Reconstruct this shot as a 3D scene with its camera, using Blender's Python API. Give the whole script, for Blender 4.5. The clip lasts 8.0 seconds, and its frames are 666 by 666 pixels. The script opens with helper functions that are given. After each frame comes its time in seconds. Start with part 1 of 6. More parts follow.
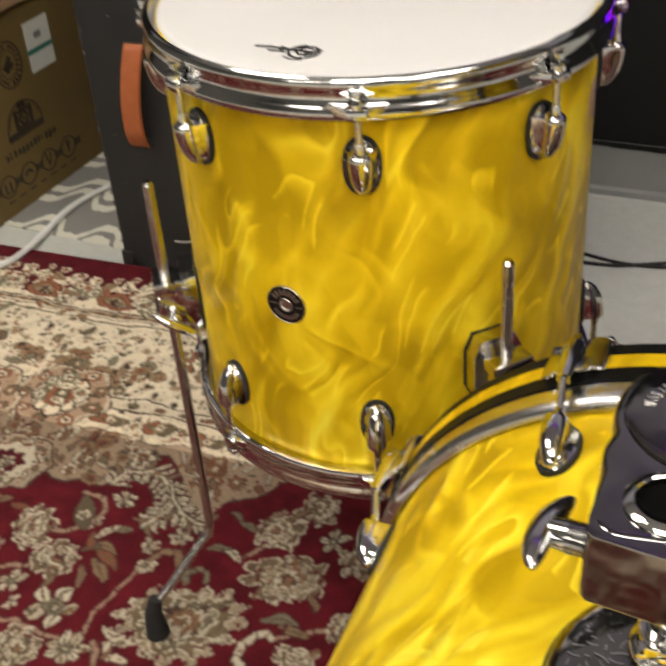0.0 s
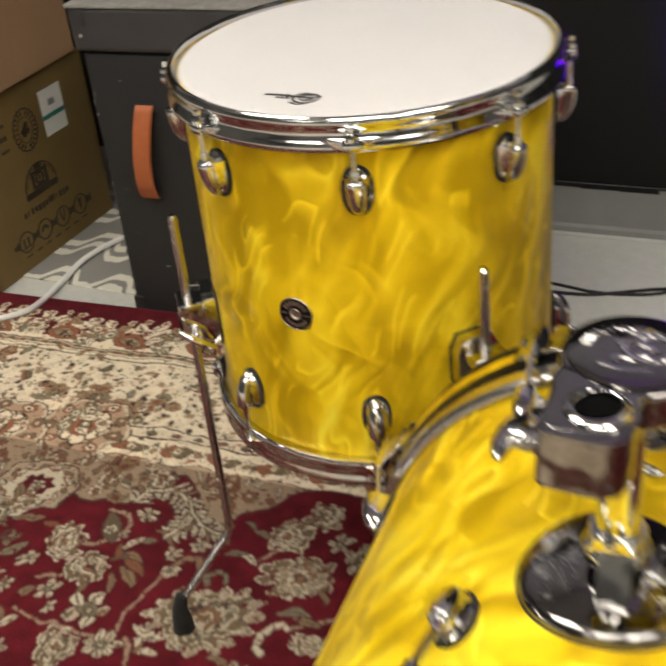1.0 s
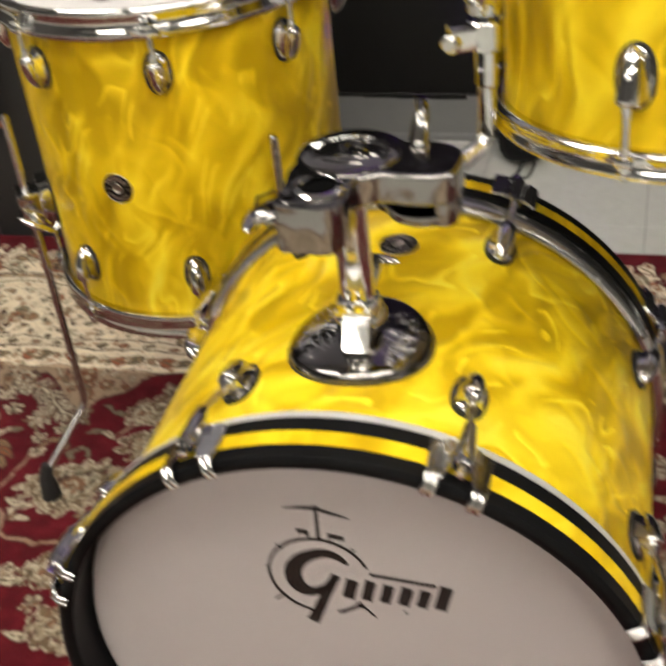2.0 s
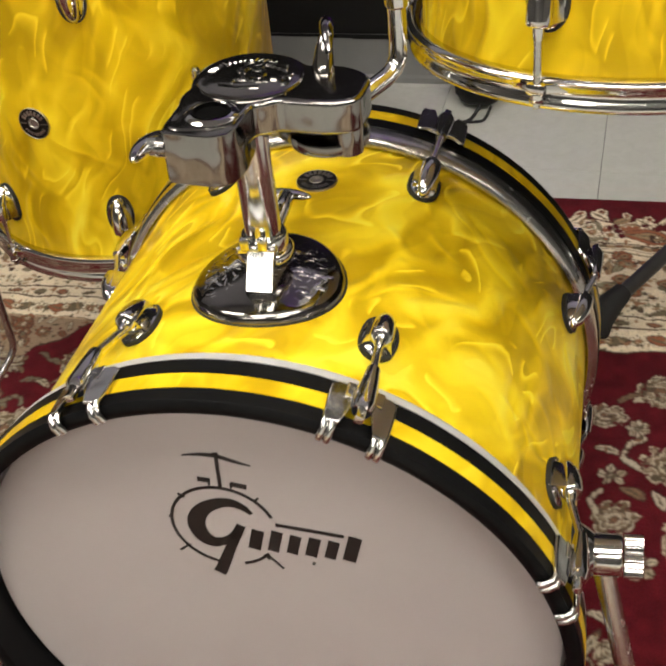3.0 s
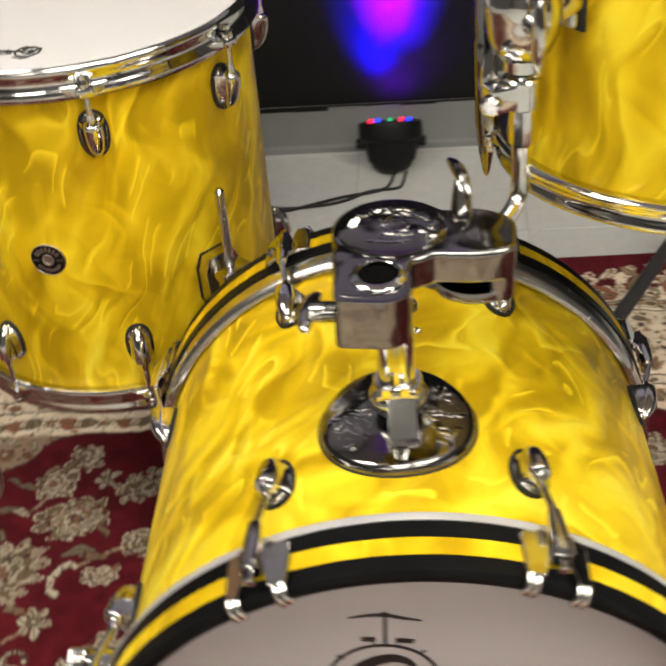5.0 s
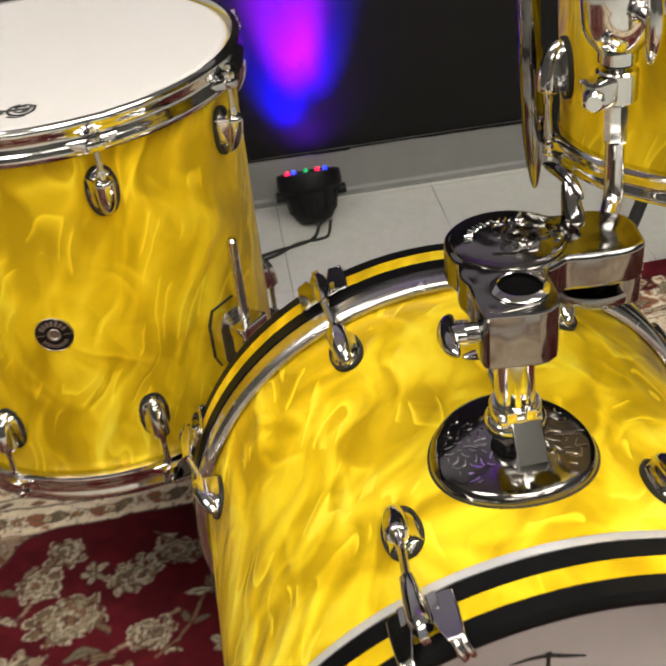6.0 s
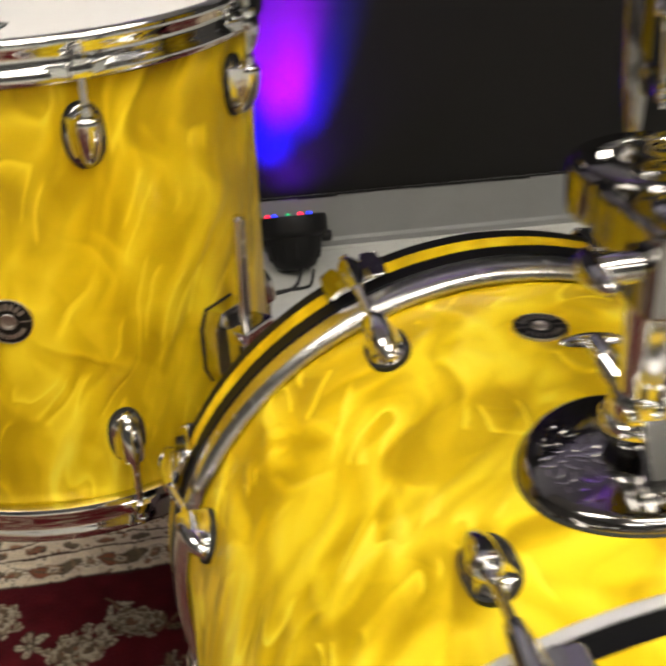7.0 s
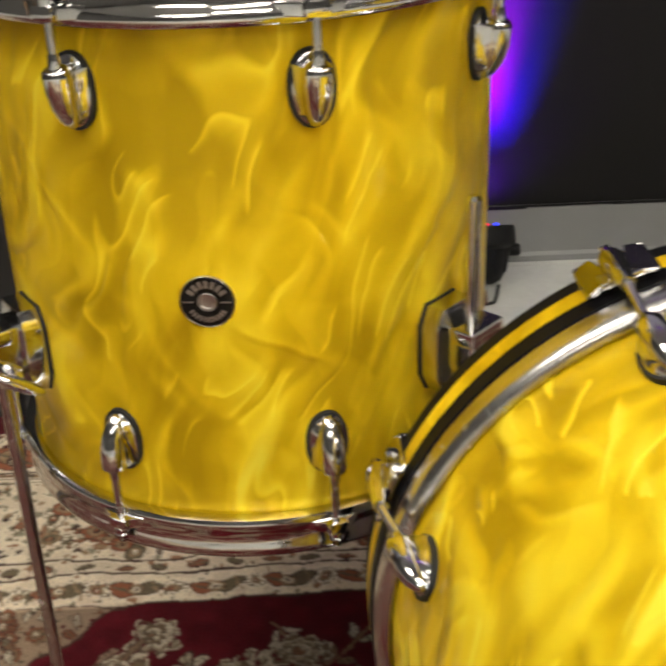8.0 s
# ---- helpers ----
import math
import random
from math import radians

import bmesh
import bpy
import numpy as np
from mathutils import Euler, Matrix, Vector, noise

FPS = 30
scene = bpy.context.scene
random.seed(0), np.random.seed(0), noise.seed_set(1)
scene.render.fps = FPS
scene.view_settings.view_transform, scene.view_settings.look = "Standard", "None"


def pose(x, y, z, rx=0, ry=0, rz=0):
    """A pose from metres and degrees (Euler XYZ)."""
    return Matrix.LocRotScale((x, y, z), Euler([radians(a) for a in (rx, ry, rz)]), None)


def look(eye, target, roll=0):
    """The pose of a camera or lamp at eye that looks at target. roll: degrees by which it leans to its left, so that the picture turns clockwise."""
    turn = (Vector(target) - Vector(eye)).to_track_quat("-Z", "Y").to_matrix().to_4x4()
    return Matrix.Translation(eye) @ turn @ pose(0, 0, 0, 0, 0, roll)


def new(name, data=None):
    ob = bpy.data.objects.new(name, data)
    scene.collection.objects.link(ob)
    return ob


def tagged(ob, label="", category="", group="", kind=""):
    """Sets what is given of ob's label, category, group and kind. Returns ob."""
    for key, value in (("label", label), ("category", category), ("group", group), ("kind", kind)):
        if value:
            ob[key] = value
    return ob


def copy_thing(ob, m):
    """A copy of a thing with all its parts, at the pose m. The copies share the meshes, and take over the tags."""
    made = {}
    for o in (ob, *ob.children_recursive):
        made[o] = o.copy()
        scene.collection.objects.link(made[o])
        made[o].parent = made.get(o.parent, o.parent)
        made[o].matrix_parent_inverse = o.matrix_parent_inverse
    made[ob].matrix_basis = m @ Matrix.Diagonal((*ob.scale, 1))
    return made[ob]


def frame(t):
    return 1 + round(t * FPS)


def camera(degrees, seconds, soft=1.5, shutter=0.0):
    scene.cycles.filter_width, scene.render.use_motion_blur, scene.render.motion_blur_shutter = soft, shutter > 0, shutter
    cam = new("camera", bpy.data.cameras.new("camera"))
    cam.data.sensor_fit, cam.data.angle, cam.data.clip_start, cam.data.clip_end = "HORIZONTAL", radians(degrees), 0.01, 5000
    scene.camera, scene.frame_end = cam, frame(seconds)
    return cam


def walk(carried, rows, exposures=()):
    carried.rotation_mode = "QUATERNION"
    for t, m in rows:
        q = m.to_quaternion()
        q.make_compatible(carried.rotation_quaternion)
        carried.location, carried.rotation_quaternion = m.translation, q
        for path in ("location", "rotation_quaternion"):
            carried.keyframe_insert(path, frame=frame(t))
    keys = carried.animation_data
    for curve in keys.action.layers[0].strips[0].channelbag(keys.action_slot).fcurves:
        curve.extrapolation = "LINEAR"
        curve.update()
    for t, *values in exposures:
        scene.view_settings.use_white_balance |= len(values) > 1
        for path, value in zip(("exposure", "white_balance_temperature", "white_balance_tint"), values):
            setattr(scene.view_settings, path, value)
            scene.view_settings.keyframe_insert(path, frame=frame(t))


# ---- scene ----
cam = camera(32.79, 8.0, soft=2.4, shutter=0.7)
PATH = [
    (0.0, look((0.0201, -0.3440, 0.9672), (-0.3235, 0.3988, 0.3926), -5.17)),
    (0.5, look((0.0103, -0.3829, 0.9869), (-0.3535, 0.3713, 0.4402), -5.56)),
    (1.0, look((0.0698, -0.4868, 1.0076), (-0.2760, 0.2885, 0.4791), -6.47)),
    (1.5, look((0.1499, -0.6139, 1.0302), (-0.1426, 0.1765, 0.4920), -7.07)),
    (2.0, look((0.2005, -0.6669, 1.0117), (-0.0441, 0.1188, 0.4435), -7.18)),
    (2.2, look((0.2167, -0.6679, 0.9987), (-0.0142, 0.1123, 0.4173), -6.89)),
    (3.3, look((0.2438, -0.6075, 0.9722), (0.0154, 0.1554, 0.3674), -6.31)),
    (3.5, look((0.2378, -0.5998, 0.9738), (0.0046, 0.1679, 0.3770), -6.12)),
    (4.0, look((0.2243, -0.5924, 0.9922), (-0.0200, 0.1775, 0.4028), -6.86)),
    (4.5, look((0.1804, -0.6294, 1.0479), (-0.0325, 0.1443, 0.4511), -7.28)),
    (5.0, look((0.0175, -0.5926, 1.0456), (-0.0481, 0.2091, 0.4514), -5.60)),
    (5.2, look((-0.0465, -0.5948, 1.0458), (-0.0621, 0.2150, 0.4594), -5.88)),
    (6.3, look((-0.1634, -0.5093, 0.9648), (-0.0583, 0.3280, 0.4282), -6.32)),
    (6.5, look((-0.1702, -0.4803, 0.9241), (-0.0372, 0.3656, 0.4076), -5.29)),
    (7.0, look((-0.2088, -0.4079, 0.8423), (-0.0736, 0.4565, 0.3580), -2.47)),
    (7.5, look((-0.2427, -0.3471, 0.7936), (-0.1685, 0.5355, 0.3295), -1.95)),
    (8.0, look((-0.2578, -0.3069, 0.7718), (-0.2444, 0.5817, 0.3133), -2.62)),
]
walk(cam, PATH)

# ---- world and light ----
world = bpy.data.worlds.new("world")
scene.world = world
world.use_nodes = True
world.node_tree.nodes["Background"].inputs[0].default_value = (0.02, 0.02, 0.022, 1)
world.node_tree.nodes["Background"].inputs[1].default_value = 1.0
scene.view_settings.exposure = 0.0


def spot(name, place, target, color, watts, angle, blend, size=0.02):
    data = bpy.data.lights.new(name, "SPOT")
    data.color, data.energy, data.spot_size, data.spot_blend = color, watts, radians(angle), blend
    data.shadow_soft_size = size
    ob = new(name, data)
    ob.matrix_world = look(place, target)
    return ob


# the stage light on the floor washes the black wall with blue and violet
for hue, x, tx, z, color, watts, angle in (
        ("blue", -0.014, -0.014, 0.226, (0.0, 0.0, 1.0), 66.0, 55),
        ("violet", 0.000, 0.008, 0.440, (0.32, 0.0, 1.0), 420.0, 38),
        ("magenta", 0.034, 0.038, 0.305, (1.0, 0.0, 0.55), 80.0, 18),
        ("blue", 0.040, 0.058, 0.330, (0.02, 0.0, 1.0), 130.0, 37),
        ("spill", 0.010, 0.022, 0.180, (0.16, 0.0, 1.0), 2.4, 120)):
    spot("stage_beam_" + hue, (x, 1.366, 0.106), (tx, 1.430, z), color, watts, angle, 1.0)


# ---- materials ----
def material(name):
    m = bpy.data.materials.new(name)
    m.use_nodes = True
    return m, m.node_tree.nodes, m.node_tree.links, m.node_tree.nodes["Principled BSDF"]


def ramp(nodes, stops, mode="LINEAR"):
    r = nodes.new("ShaderNodeValToRGB")
    r.color_ramp.interpolation = mode
    while len(r.color_ramp.elements) < len(stops):
        r.color_ramp.elements.new(0.5)
    for e, (p, c) in zip(r.color_ramp.elements, stops):
        e.position, e.color = p, (*c, 1)
    return r


def noise_node(nodes, links, scale, detail=3.0, rough=0.5, distortion=0.0, vector=None):
    n = nodes.new("ShaderNodeTexNoise")
    n.inputs["Scale"].default_value, n.inputs["Detail"].default_value = scale, detail
    n.inputs["Roughness"].default_value, n.inputs["Distortion"].default_value = rough, distortion
    if vector is not None:
        links.new(vector, n.inputs["Vector"])
    return n


def coords(nodes, links, scale=(1, 1, 1), rot=(0, 0, 0), place=(0, 0, 0)):
    tc, mp = nodes.new("ShaderNodeTexCoord"), nodes.new("ShaderNodeMapping")
    mp.inputs["Location"].default_value = place
    mp.inputs["Scale"].default_value, mp.inputs["Rotation"].default_value = scale, rot
    links.new(tc.outputs["Object"], mp.inputs["Vector"])
    return mp.outputs["Vector"]


def plain(name, a, b, scale=40.0, rough=(0.4, 0.6), metal=0.0, bump=0.0, bump_scale=300.0, coat=0.0):
    """Two tones of one colour, mottled at two scales, with fine relief."""
    m, nodes, links, p = material(name)
    v = coords(nodes, links)
    n1, n2 = noise_node(nodes, links, scale, 5, 0.6, 0.3, v), noise_node(nodes, links, scale * 0.15, 3, 0.5, 0.5, v)
    mix = nodes.new("ShaderNodeMath")
    mix.operation = "ADD"
    links.new(n1.outputs["Fac"], mix.inputs[0])
    links.new(n2.outputs["Fac"], mix.inputs[1])
    half = nodes.new("ShaderNodeMath")
    half.operation = "MULTIPLY"
    half.inputs[1].default_value = 0.5
    links.new(mix.outputs[0], half.inputs[0])
    r = ramp(nodes, [(0.3, a), (0.7, b)])
    links.new(half.outputs[0], r.inputs[0])
    links.new(r.outputs["Color"], p.inputs["Base Color"])
    rr = nodes.new("ShaderNodeMapRange")
    rr.inputs["To Min"].default_value, rr.inputs["To Max"].default_value = rough
    links.new(n1.outputs["Fac"], rr.inputs["Value"])
    links.new(rr.outputs["Result"], p.inputs["Roughness"])
    p.inputs["Metallic"].default_value = metal
    p.inputs["Coat Weight"].default_value = coat
    if bump:
        nb, bp = noise_node(nodes, links, bump_scale, 0.0 if metal > 0.9 else 3, 0.6, 0, v), nodes.new("ShaderNodeBump")
        bp.inputs["Strength"].default_value, bp.inputs["Distance"].default_value = bump, 0.002
        links.new(nb.outputs["Fac"], bp.inputs["Height"])
        links.new(bp.outputs["Normal"], p.inputs["Normal"])
    return m


def pearl(name, radius, back, shear, seed=0.0, gain=1.0, wide=1.0, long=1.0, depth=0.006, warp=0.07, fold=0.55, flash=0.50, shift=0.0):
    """Yellow pearl wrap: long silky streaks of lighter and darker gold that run along the drum, under a clear glossy
    film, with its glints painted into the colour.
    back: +1 or -1, the side of y on which the sheet's seam lies."""
    m, nodes, links, p = material(name)

    def math_node(op, a, b=None, c=None):
        n = nodes.new("ShaderNodeMath")
        n.operation = op
        for k, value in enumerate((a, b, c)):
            if value is None:
                continue
            if isinstance(value, (int, float)):
                n.inputs[k].default_value = value
            else:
                links.new(value, n.inputs[k])
        return n.outputs[0]

    def span(value, lo, hi):
        n = nodes.new("ShaderNodeMapRange")
        n.interpolation_type = "SMOOTHSTEP"
        n.inputs["From Min"].default_value, n.inputs["From Max"].default_value = lo, hi
        links.new(value, n.inputs["Value"])
        return n.outputs["Result"]

    tc, xyz = nodes.new("ShaderNodeTexCoord"), nodes.new("ShaderNodeSeparateXYZ")
    links.new(tc.outputs["Object"], xyz.inputs[0])
    turn = math_node("ARCTAN2", xyz.outputs["X"], math_node("MULTIPLY", xyz.outputs["Y"], -back))
    w1 = noise_node(nodes, links, 9.0, 1.0, 0.5, 0.0, tc.outputs["Object"])
    w2 = noise_node(nodes, links, 30.0, 1.0, 0.5, 0.0, tc.outputs["Object"])
    s1, s2 = nodes.new("ShaderNodeSeparateXYZ"), nodes.new("ShaderNodeSeparateXYZ")
    links.new(w1.outputs["Color"], s1.inputs[0])
    links.new(w2.outputs["Color"], s2.inputs[0])
    u = math_node("MULTIPLY_ADD", turn, radius, math_node("MULTIPLY_ADD", s1.outputs["X"], warp, math_node("MULTIPLY", s2.outputs["X"], 0.010)))
    t = math_node("MULTIPLY_ADD", s1.outputs["Y"], 0.050, math_node("ADD", xyz.outputs["Z"], math_node("MULTIPLY", s2.outputs["Y"], 0.012)))

    def streaks(width, length, lean, offset, lo, hi, detail=0.0):
        """Soft slashes of about this width and length, leaning across the sheet."""
        c = nodes.new("ShaderNodeCombineXYZ")
        links.new(math_node("DIVIDE", math_node("MULTIPLY_ADD", t, lean, u), width * wide), c.inputs[0])
        links.new(math_node("DIVIDE", t, length * long), c.inputs[1])
        c.inputs[2].default_value = offset + seed
        return span(noise_node(nodes, links, 1.0, detail, 0.45, 0.0, c.outputs[0]).outputs["Fac"], lo, hi)

    def folds(width, length, lean, offset, count, keen, edge=0.66):
        """Silky folds: each rises slowly to a bright crest and falls off sharply behind it."""
        h = streaks(width, length, lean, offset, 0.0, 1.0, 0.6)
        q = math_node("FRACT", math_node("MULTIPLY", h, count))
        fall = span(q, 1.0, edge)
        return math_node("MULTIPLY", math_node("POWER", q, keen), fall)

    patch = streaks(0.050, 0.070, 0.0, 25.0, 0.42, 0.62)
    patch2 = streaks(0.045, 0.055, 0.0, 45.0, 0.44, 0.60)
    broad = streaks(0.065, 0.130, shear, 0.0, 0.28, 0.76, 1.5)
    middle = streaks(0.030, 0.085, shear * 1.4, 4.1, 0.46, 0.74)
    crest = math_node("MULTIPLY", folds(0.060, 0.150, shear, 9.3, 3.6, 1.4, 0.62), patch)
    cross = math_node("MULTIPLY", folds(0.060, 0.090, -shear * 1.8, 15.7, 2.8, 1.7, 0.62), patch2)
    # thin flashes of reflected light, painted into the base colour
    glint = math_node("MULTIPLY", folds(0.034, 0.110, shear * 1.3, 21.3, 4.4, 6.0, 0.86), streaks(0.04, 0.06, 0.0, 65.0, 0.52, 0.60))
    facet = streaks(0.022, 0.052, shear * 0.7, 75.0, 0.52, 0.60)
    shade = streaks(0.034, 0.100, shear * 1.1, 31.9, 0.46, 0.80, 1.0)
    fine = noise_node(nodes, links, 60.0, 2.0, 0.6, 0.5, tc.outputs["Object"]).outputs["Fac"]
    tone = math_node("MULTIPLY_ADD", broad, 0.38, math_node("MULTIPLY_ADD", middle, 0.22, math_node("MULTIPLY", crest, fold)))
    tone = math_node("MULTIPLY_ADD", cross, fold * 0.8, math_node("MULTIPLY_ADD", shade, -0.26, tone))
    relief = math_node("MULTIPLY_ADD", broad, 0.6, math_node("MULTIPLY_ADD", middle, 0.5, math_node("MULTIPLY_ADD", crest, 0.40, math_node("MULTIPLY", cross, 0.30))))
    tone = math_node("MULTIPLY_ADD", glint, flash, math_node("MULTIPLY_ADD", facet, 0.07, math_node("MULTIPLY_ADD", fine, 0.08, tone)))
    base = ramp(nodes, [(0.00, (0.47, 0.305, 0.005)), (0.14, (0.58, 0.376, 0.007)), (0.32, (0.755, 0.506, 0.010)), (0.56, (0.91, 0.668, 0.022)), (0.95, (0.97, 0.79, 0.055))])
    links.new(math_node("MULTIPLY_ADD", tone, gain, shift), base.inputs[0])
    links.new(base.outputs["Color"], p.inputs["Base Color"])
    bp = nodes.new("ShaderNodeBump")
    bp.inputs["Strength"].default_value, bp.inputs["Distance"].default_value = 0.75, depth
    links.new(relief, bp.inputs["Height"])
    links.new(bp.outputs["Normal"], p.inputs["Normal"])
    p.inputs["Metallic"].default_value = 0.18
    p.inputs["Roughness"].default_value = 0.36
    p.inputs["Specular IOR Level"].default_value = 0.10
    p.inputs["Coat Weight"].default_value = 0.065
    links.new(bp.outputs["Normal"], p.inputs["Coat Normal"])
    p.inputs["Coat Roughness"].default_value = 0.10
    return m


PEARL_TALL = pearl("yellow_pearl_tall", 0.177, 1, -0.34, 0.0, 1.10, 1.0, 1.1, 0.0052, 0.09, 0.38, 0.75, -0.11)
PEARL_WIDE = pearl("yellow_pearl_wide", 0.2286, -1, 0.40, 57.0, 1.30, 1.15, 0.75, 0.0052, 0.11, 0.48, 1.15, -0.09)
PEARL_STRIP = pearl("yellow_pearl_strip", 0.24, -1, 0.3, 83.0, 0.8)
CHROME = plain("chrome", (0.60, 0.595, 0.59), (0.68, 0.675, 0.67), 60, (0.06, 0.13), 1.0, 0.16, 60)
# chrome with a darkened colour that stands in for mirrored dark surroundings
DIMMED_CHROME = plain("dimmed_chrome", (0.225, 0.215, 0.210), (0.295, 0.283, 0.277), 45, (0.06, 0.14), 1.0, 0.40, 62)
STEEL = plain("dull_steel", (0.55, 0.54, 0.53), (0.66, 0.65, 0.64), 90, (0.18, 0.32), 1.0)
ALUMINIUM = plain("aluminium_ring", (0.78, 0.78, 0.80), (0.86, 0.86, 0.88), 70, (0.28, 0.40), 0.55)
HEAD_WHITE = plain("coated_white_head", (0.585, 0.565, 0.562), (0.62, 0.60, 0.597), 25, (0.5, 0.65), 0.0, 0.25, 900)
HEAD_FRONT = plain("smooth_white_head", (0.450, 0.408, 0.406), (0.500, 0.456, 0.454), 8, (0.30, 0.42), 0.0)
BLACK_LACQUER = plain("black_lacquer", (0.0035, 0.0035, 0.004), (0.008, 0.008, 0.0085), 30, (0.25, 0.42), 0.0)
BLACK_LACQUER.node_tree.nodes["Principled BSDF"].inputs["Specular IOR Level"].default_value = 0.07
BLACK_RUBBER = plain("black_rubber", (0.005, 0.005, 0.0055), (0.012, 0.012, 0.012), 60, (0.65, 0.85), 0.0, 0.3, 500)
BLACK_PLASTIC = plain("black_plastic", (0.004, 0.004, 0.0045), (0.008, 0.008, 0.0085), 50, (0.42, 0.6), 0.0, 0.15, 700)
BLACK_PLASTIC.node_tree.nodes["Principled BSDF"].inputs["Specular IOR Level"].default_value = 0.2
BLACK_STEEL = plain("black_painted_steel", (0.018, 0.017, 0.017), (0.035, 0.033, 0.032), 50, (0.35, 0.55), 0.0)
BLACK_PRINT = plain("black_print", (0.010, 0.009, 0.009), (0.016, 0.014, 0.014), 40, (0.4, 0.5), 0.0)
WALL_BLACK = plain("black_wall_paint", (0.0060, 0.0057, 0.0055), (0.0090, 0.0085, 0.0082), 14, (0.62, 0.75), 0.0, 0.2, 160)
WALL_BLACK.node_tree.nodes["Principled BSDF"].inputs["Specular IOR Level"].default_value = 0.2
BASE_GREY = plain("grey_vinyl_base", (0.165, 0.165, 0.162), (0.205, 0.205, 0.201), 12, (0.4, 0.55), 0.0, 0.1, 200)
WALL_PALE = plain("pale_reflection_wall", (0.28, 0.28, 0.325), (0.33, 0.33, 0.38), 10, (0.6, 0.7), 0.0, 0.2, 200)
WALL_GREY = plain("dark_grey_wall_paint", (0.085, 0.081, 0.078), (0.115, 0.110, 0.106), 10, (0.6, 0.7), 0.0, 0.2, 200)
CEILING_WHITE = plain("grey_ceiling", (0.52, 0.515, 0.51), (0.60, 0.595, 0.59), 12, (0.8, 0.9), 0.0, 0.3, 120)
CARTON_PALE = plain("light_brown_cardboard", (0.28, 0.165, 0.084), (0.34, 0.206, 0.108), 9, (0.7, 0.85), 0.0, 0.15, 260)
CARTON = plain("brown_cardboard", (0.125, 0.080, 0.024), (0.180, 0.116, 0.034), 9, (0.7, 0.85), 0.0, 0.15, 260)
CARTON_PRINT = plain("dark_brown_print", (0.016, 0.010, 0.005), (0.034, 0.021, 0.009), 120, (0.6, 0.7), 0.0)
PAPER = plain("white_paper_label", (0.62, 0.62, 0.58), (0.72, 0.72, 0.68), 30, (0.5, 0.6), 0.0)
GREEN_PRINT = plain("green_print", (0.02, 0.16, 0.12), (0.03, 0.20, 0.15), 60, (0.5, 0.6), 0.0)
GREY_PRINT = plain("grey_print", (0.18, 0.19, 0.19), (0.24, 0.25, 0.25), 60, (0.5, 0.6), 0.0)
CASE_BLACK = plain("worn_black_vinyl", (0.007, 0.007, 0.008), (0.017, 0.017, 0.018), 18, (0.5, 0.7), 0.0, 0.4, 420)
CASE_DUST = plain("grey_dust", (0.030, 0.028, 0.027), (0.085, 0.080, 0.076), 160, (0.75, 0.9), 0.0)
CASE_SCUFF = plain("grey_scuff", (0.14, 0.13, 0.12), (0.30, 0.29, 0.27), 200, (0.7, 0.8), 0.0)
CASE_TOP = plain("dusty_black_lid", (0.024, 0.022, 0.022), (0.046, 0.044, 0.043), 14, (0.5, 0.65), 0.0, 0.3, 420)
LEATHER = plain("tan_leather", (0.30, 0.075, 0.022), (0.40, 0.115, 0.036), 60, (0.45, 0.6), 0.0, 0.3, 350)
CABLE_WHITE = plain("white_cable", (0.62, 0.61, 0.58), (0.72, 0.71, 0.68), 40, (0.4, 0.5), 0.0)
HOLE_BLACK = plain("hole_darkness", (0.0015, 0.0015, 0.0015), (0.003, 0.003, 0.003), 60, (0.85, 0.95), 0.0)
HOLE_BLACK.node_tree.nodes["Principled BSDF"].inputs["Specular IOR Level"].default_value = 0.05
BADGE_BLACK = plain("black_enamel", (0.005, 0.0045, 0.0045), (0.010, 0.009, 0.009), 60, (0.35, 0.5), 0.0)
BADGE_BLACK.node_tree.nodes["Principled BSDF"].inputs["Specular IOR Level"].default_value = 0.2
BADGE_METAL = plain("nickel", (0.36, 0.33, 0.31), (0.46, 0.43, 0.40), 90, (0.25, 0.40), 1.0)


def glow(name, color, strength):
    m, nodes, links, p = material(name)
    p.inputs["Base Color"].default_value = (*[min(1, c) for c in color], 1)
    p.inputs["Emission Color"].default_value = (*color, 1)
    p.inputs["Emission Strength"].default_value = strength
    return m


PANEL_LIGHT = glow("light_diffuser", (1.0, 0.945, 0.835), 18.0)
LED_RED, LED_BLUE, LED_GREEN = glow("red_led", (1.0, 0.01, 0.05), 2.6), glow("blue_led", (0.01, 0.03, 1.0), 3.2), glow("green_led", (0.01, 0.5, 0.16), 0.5)


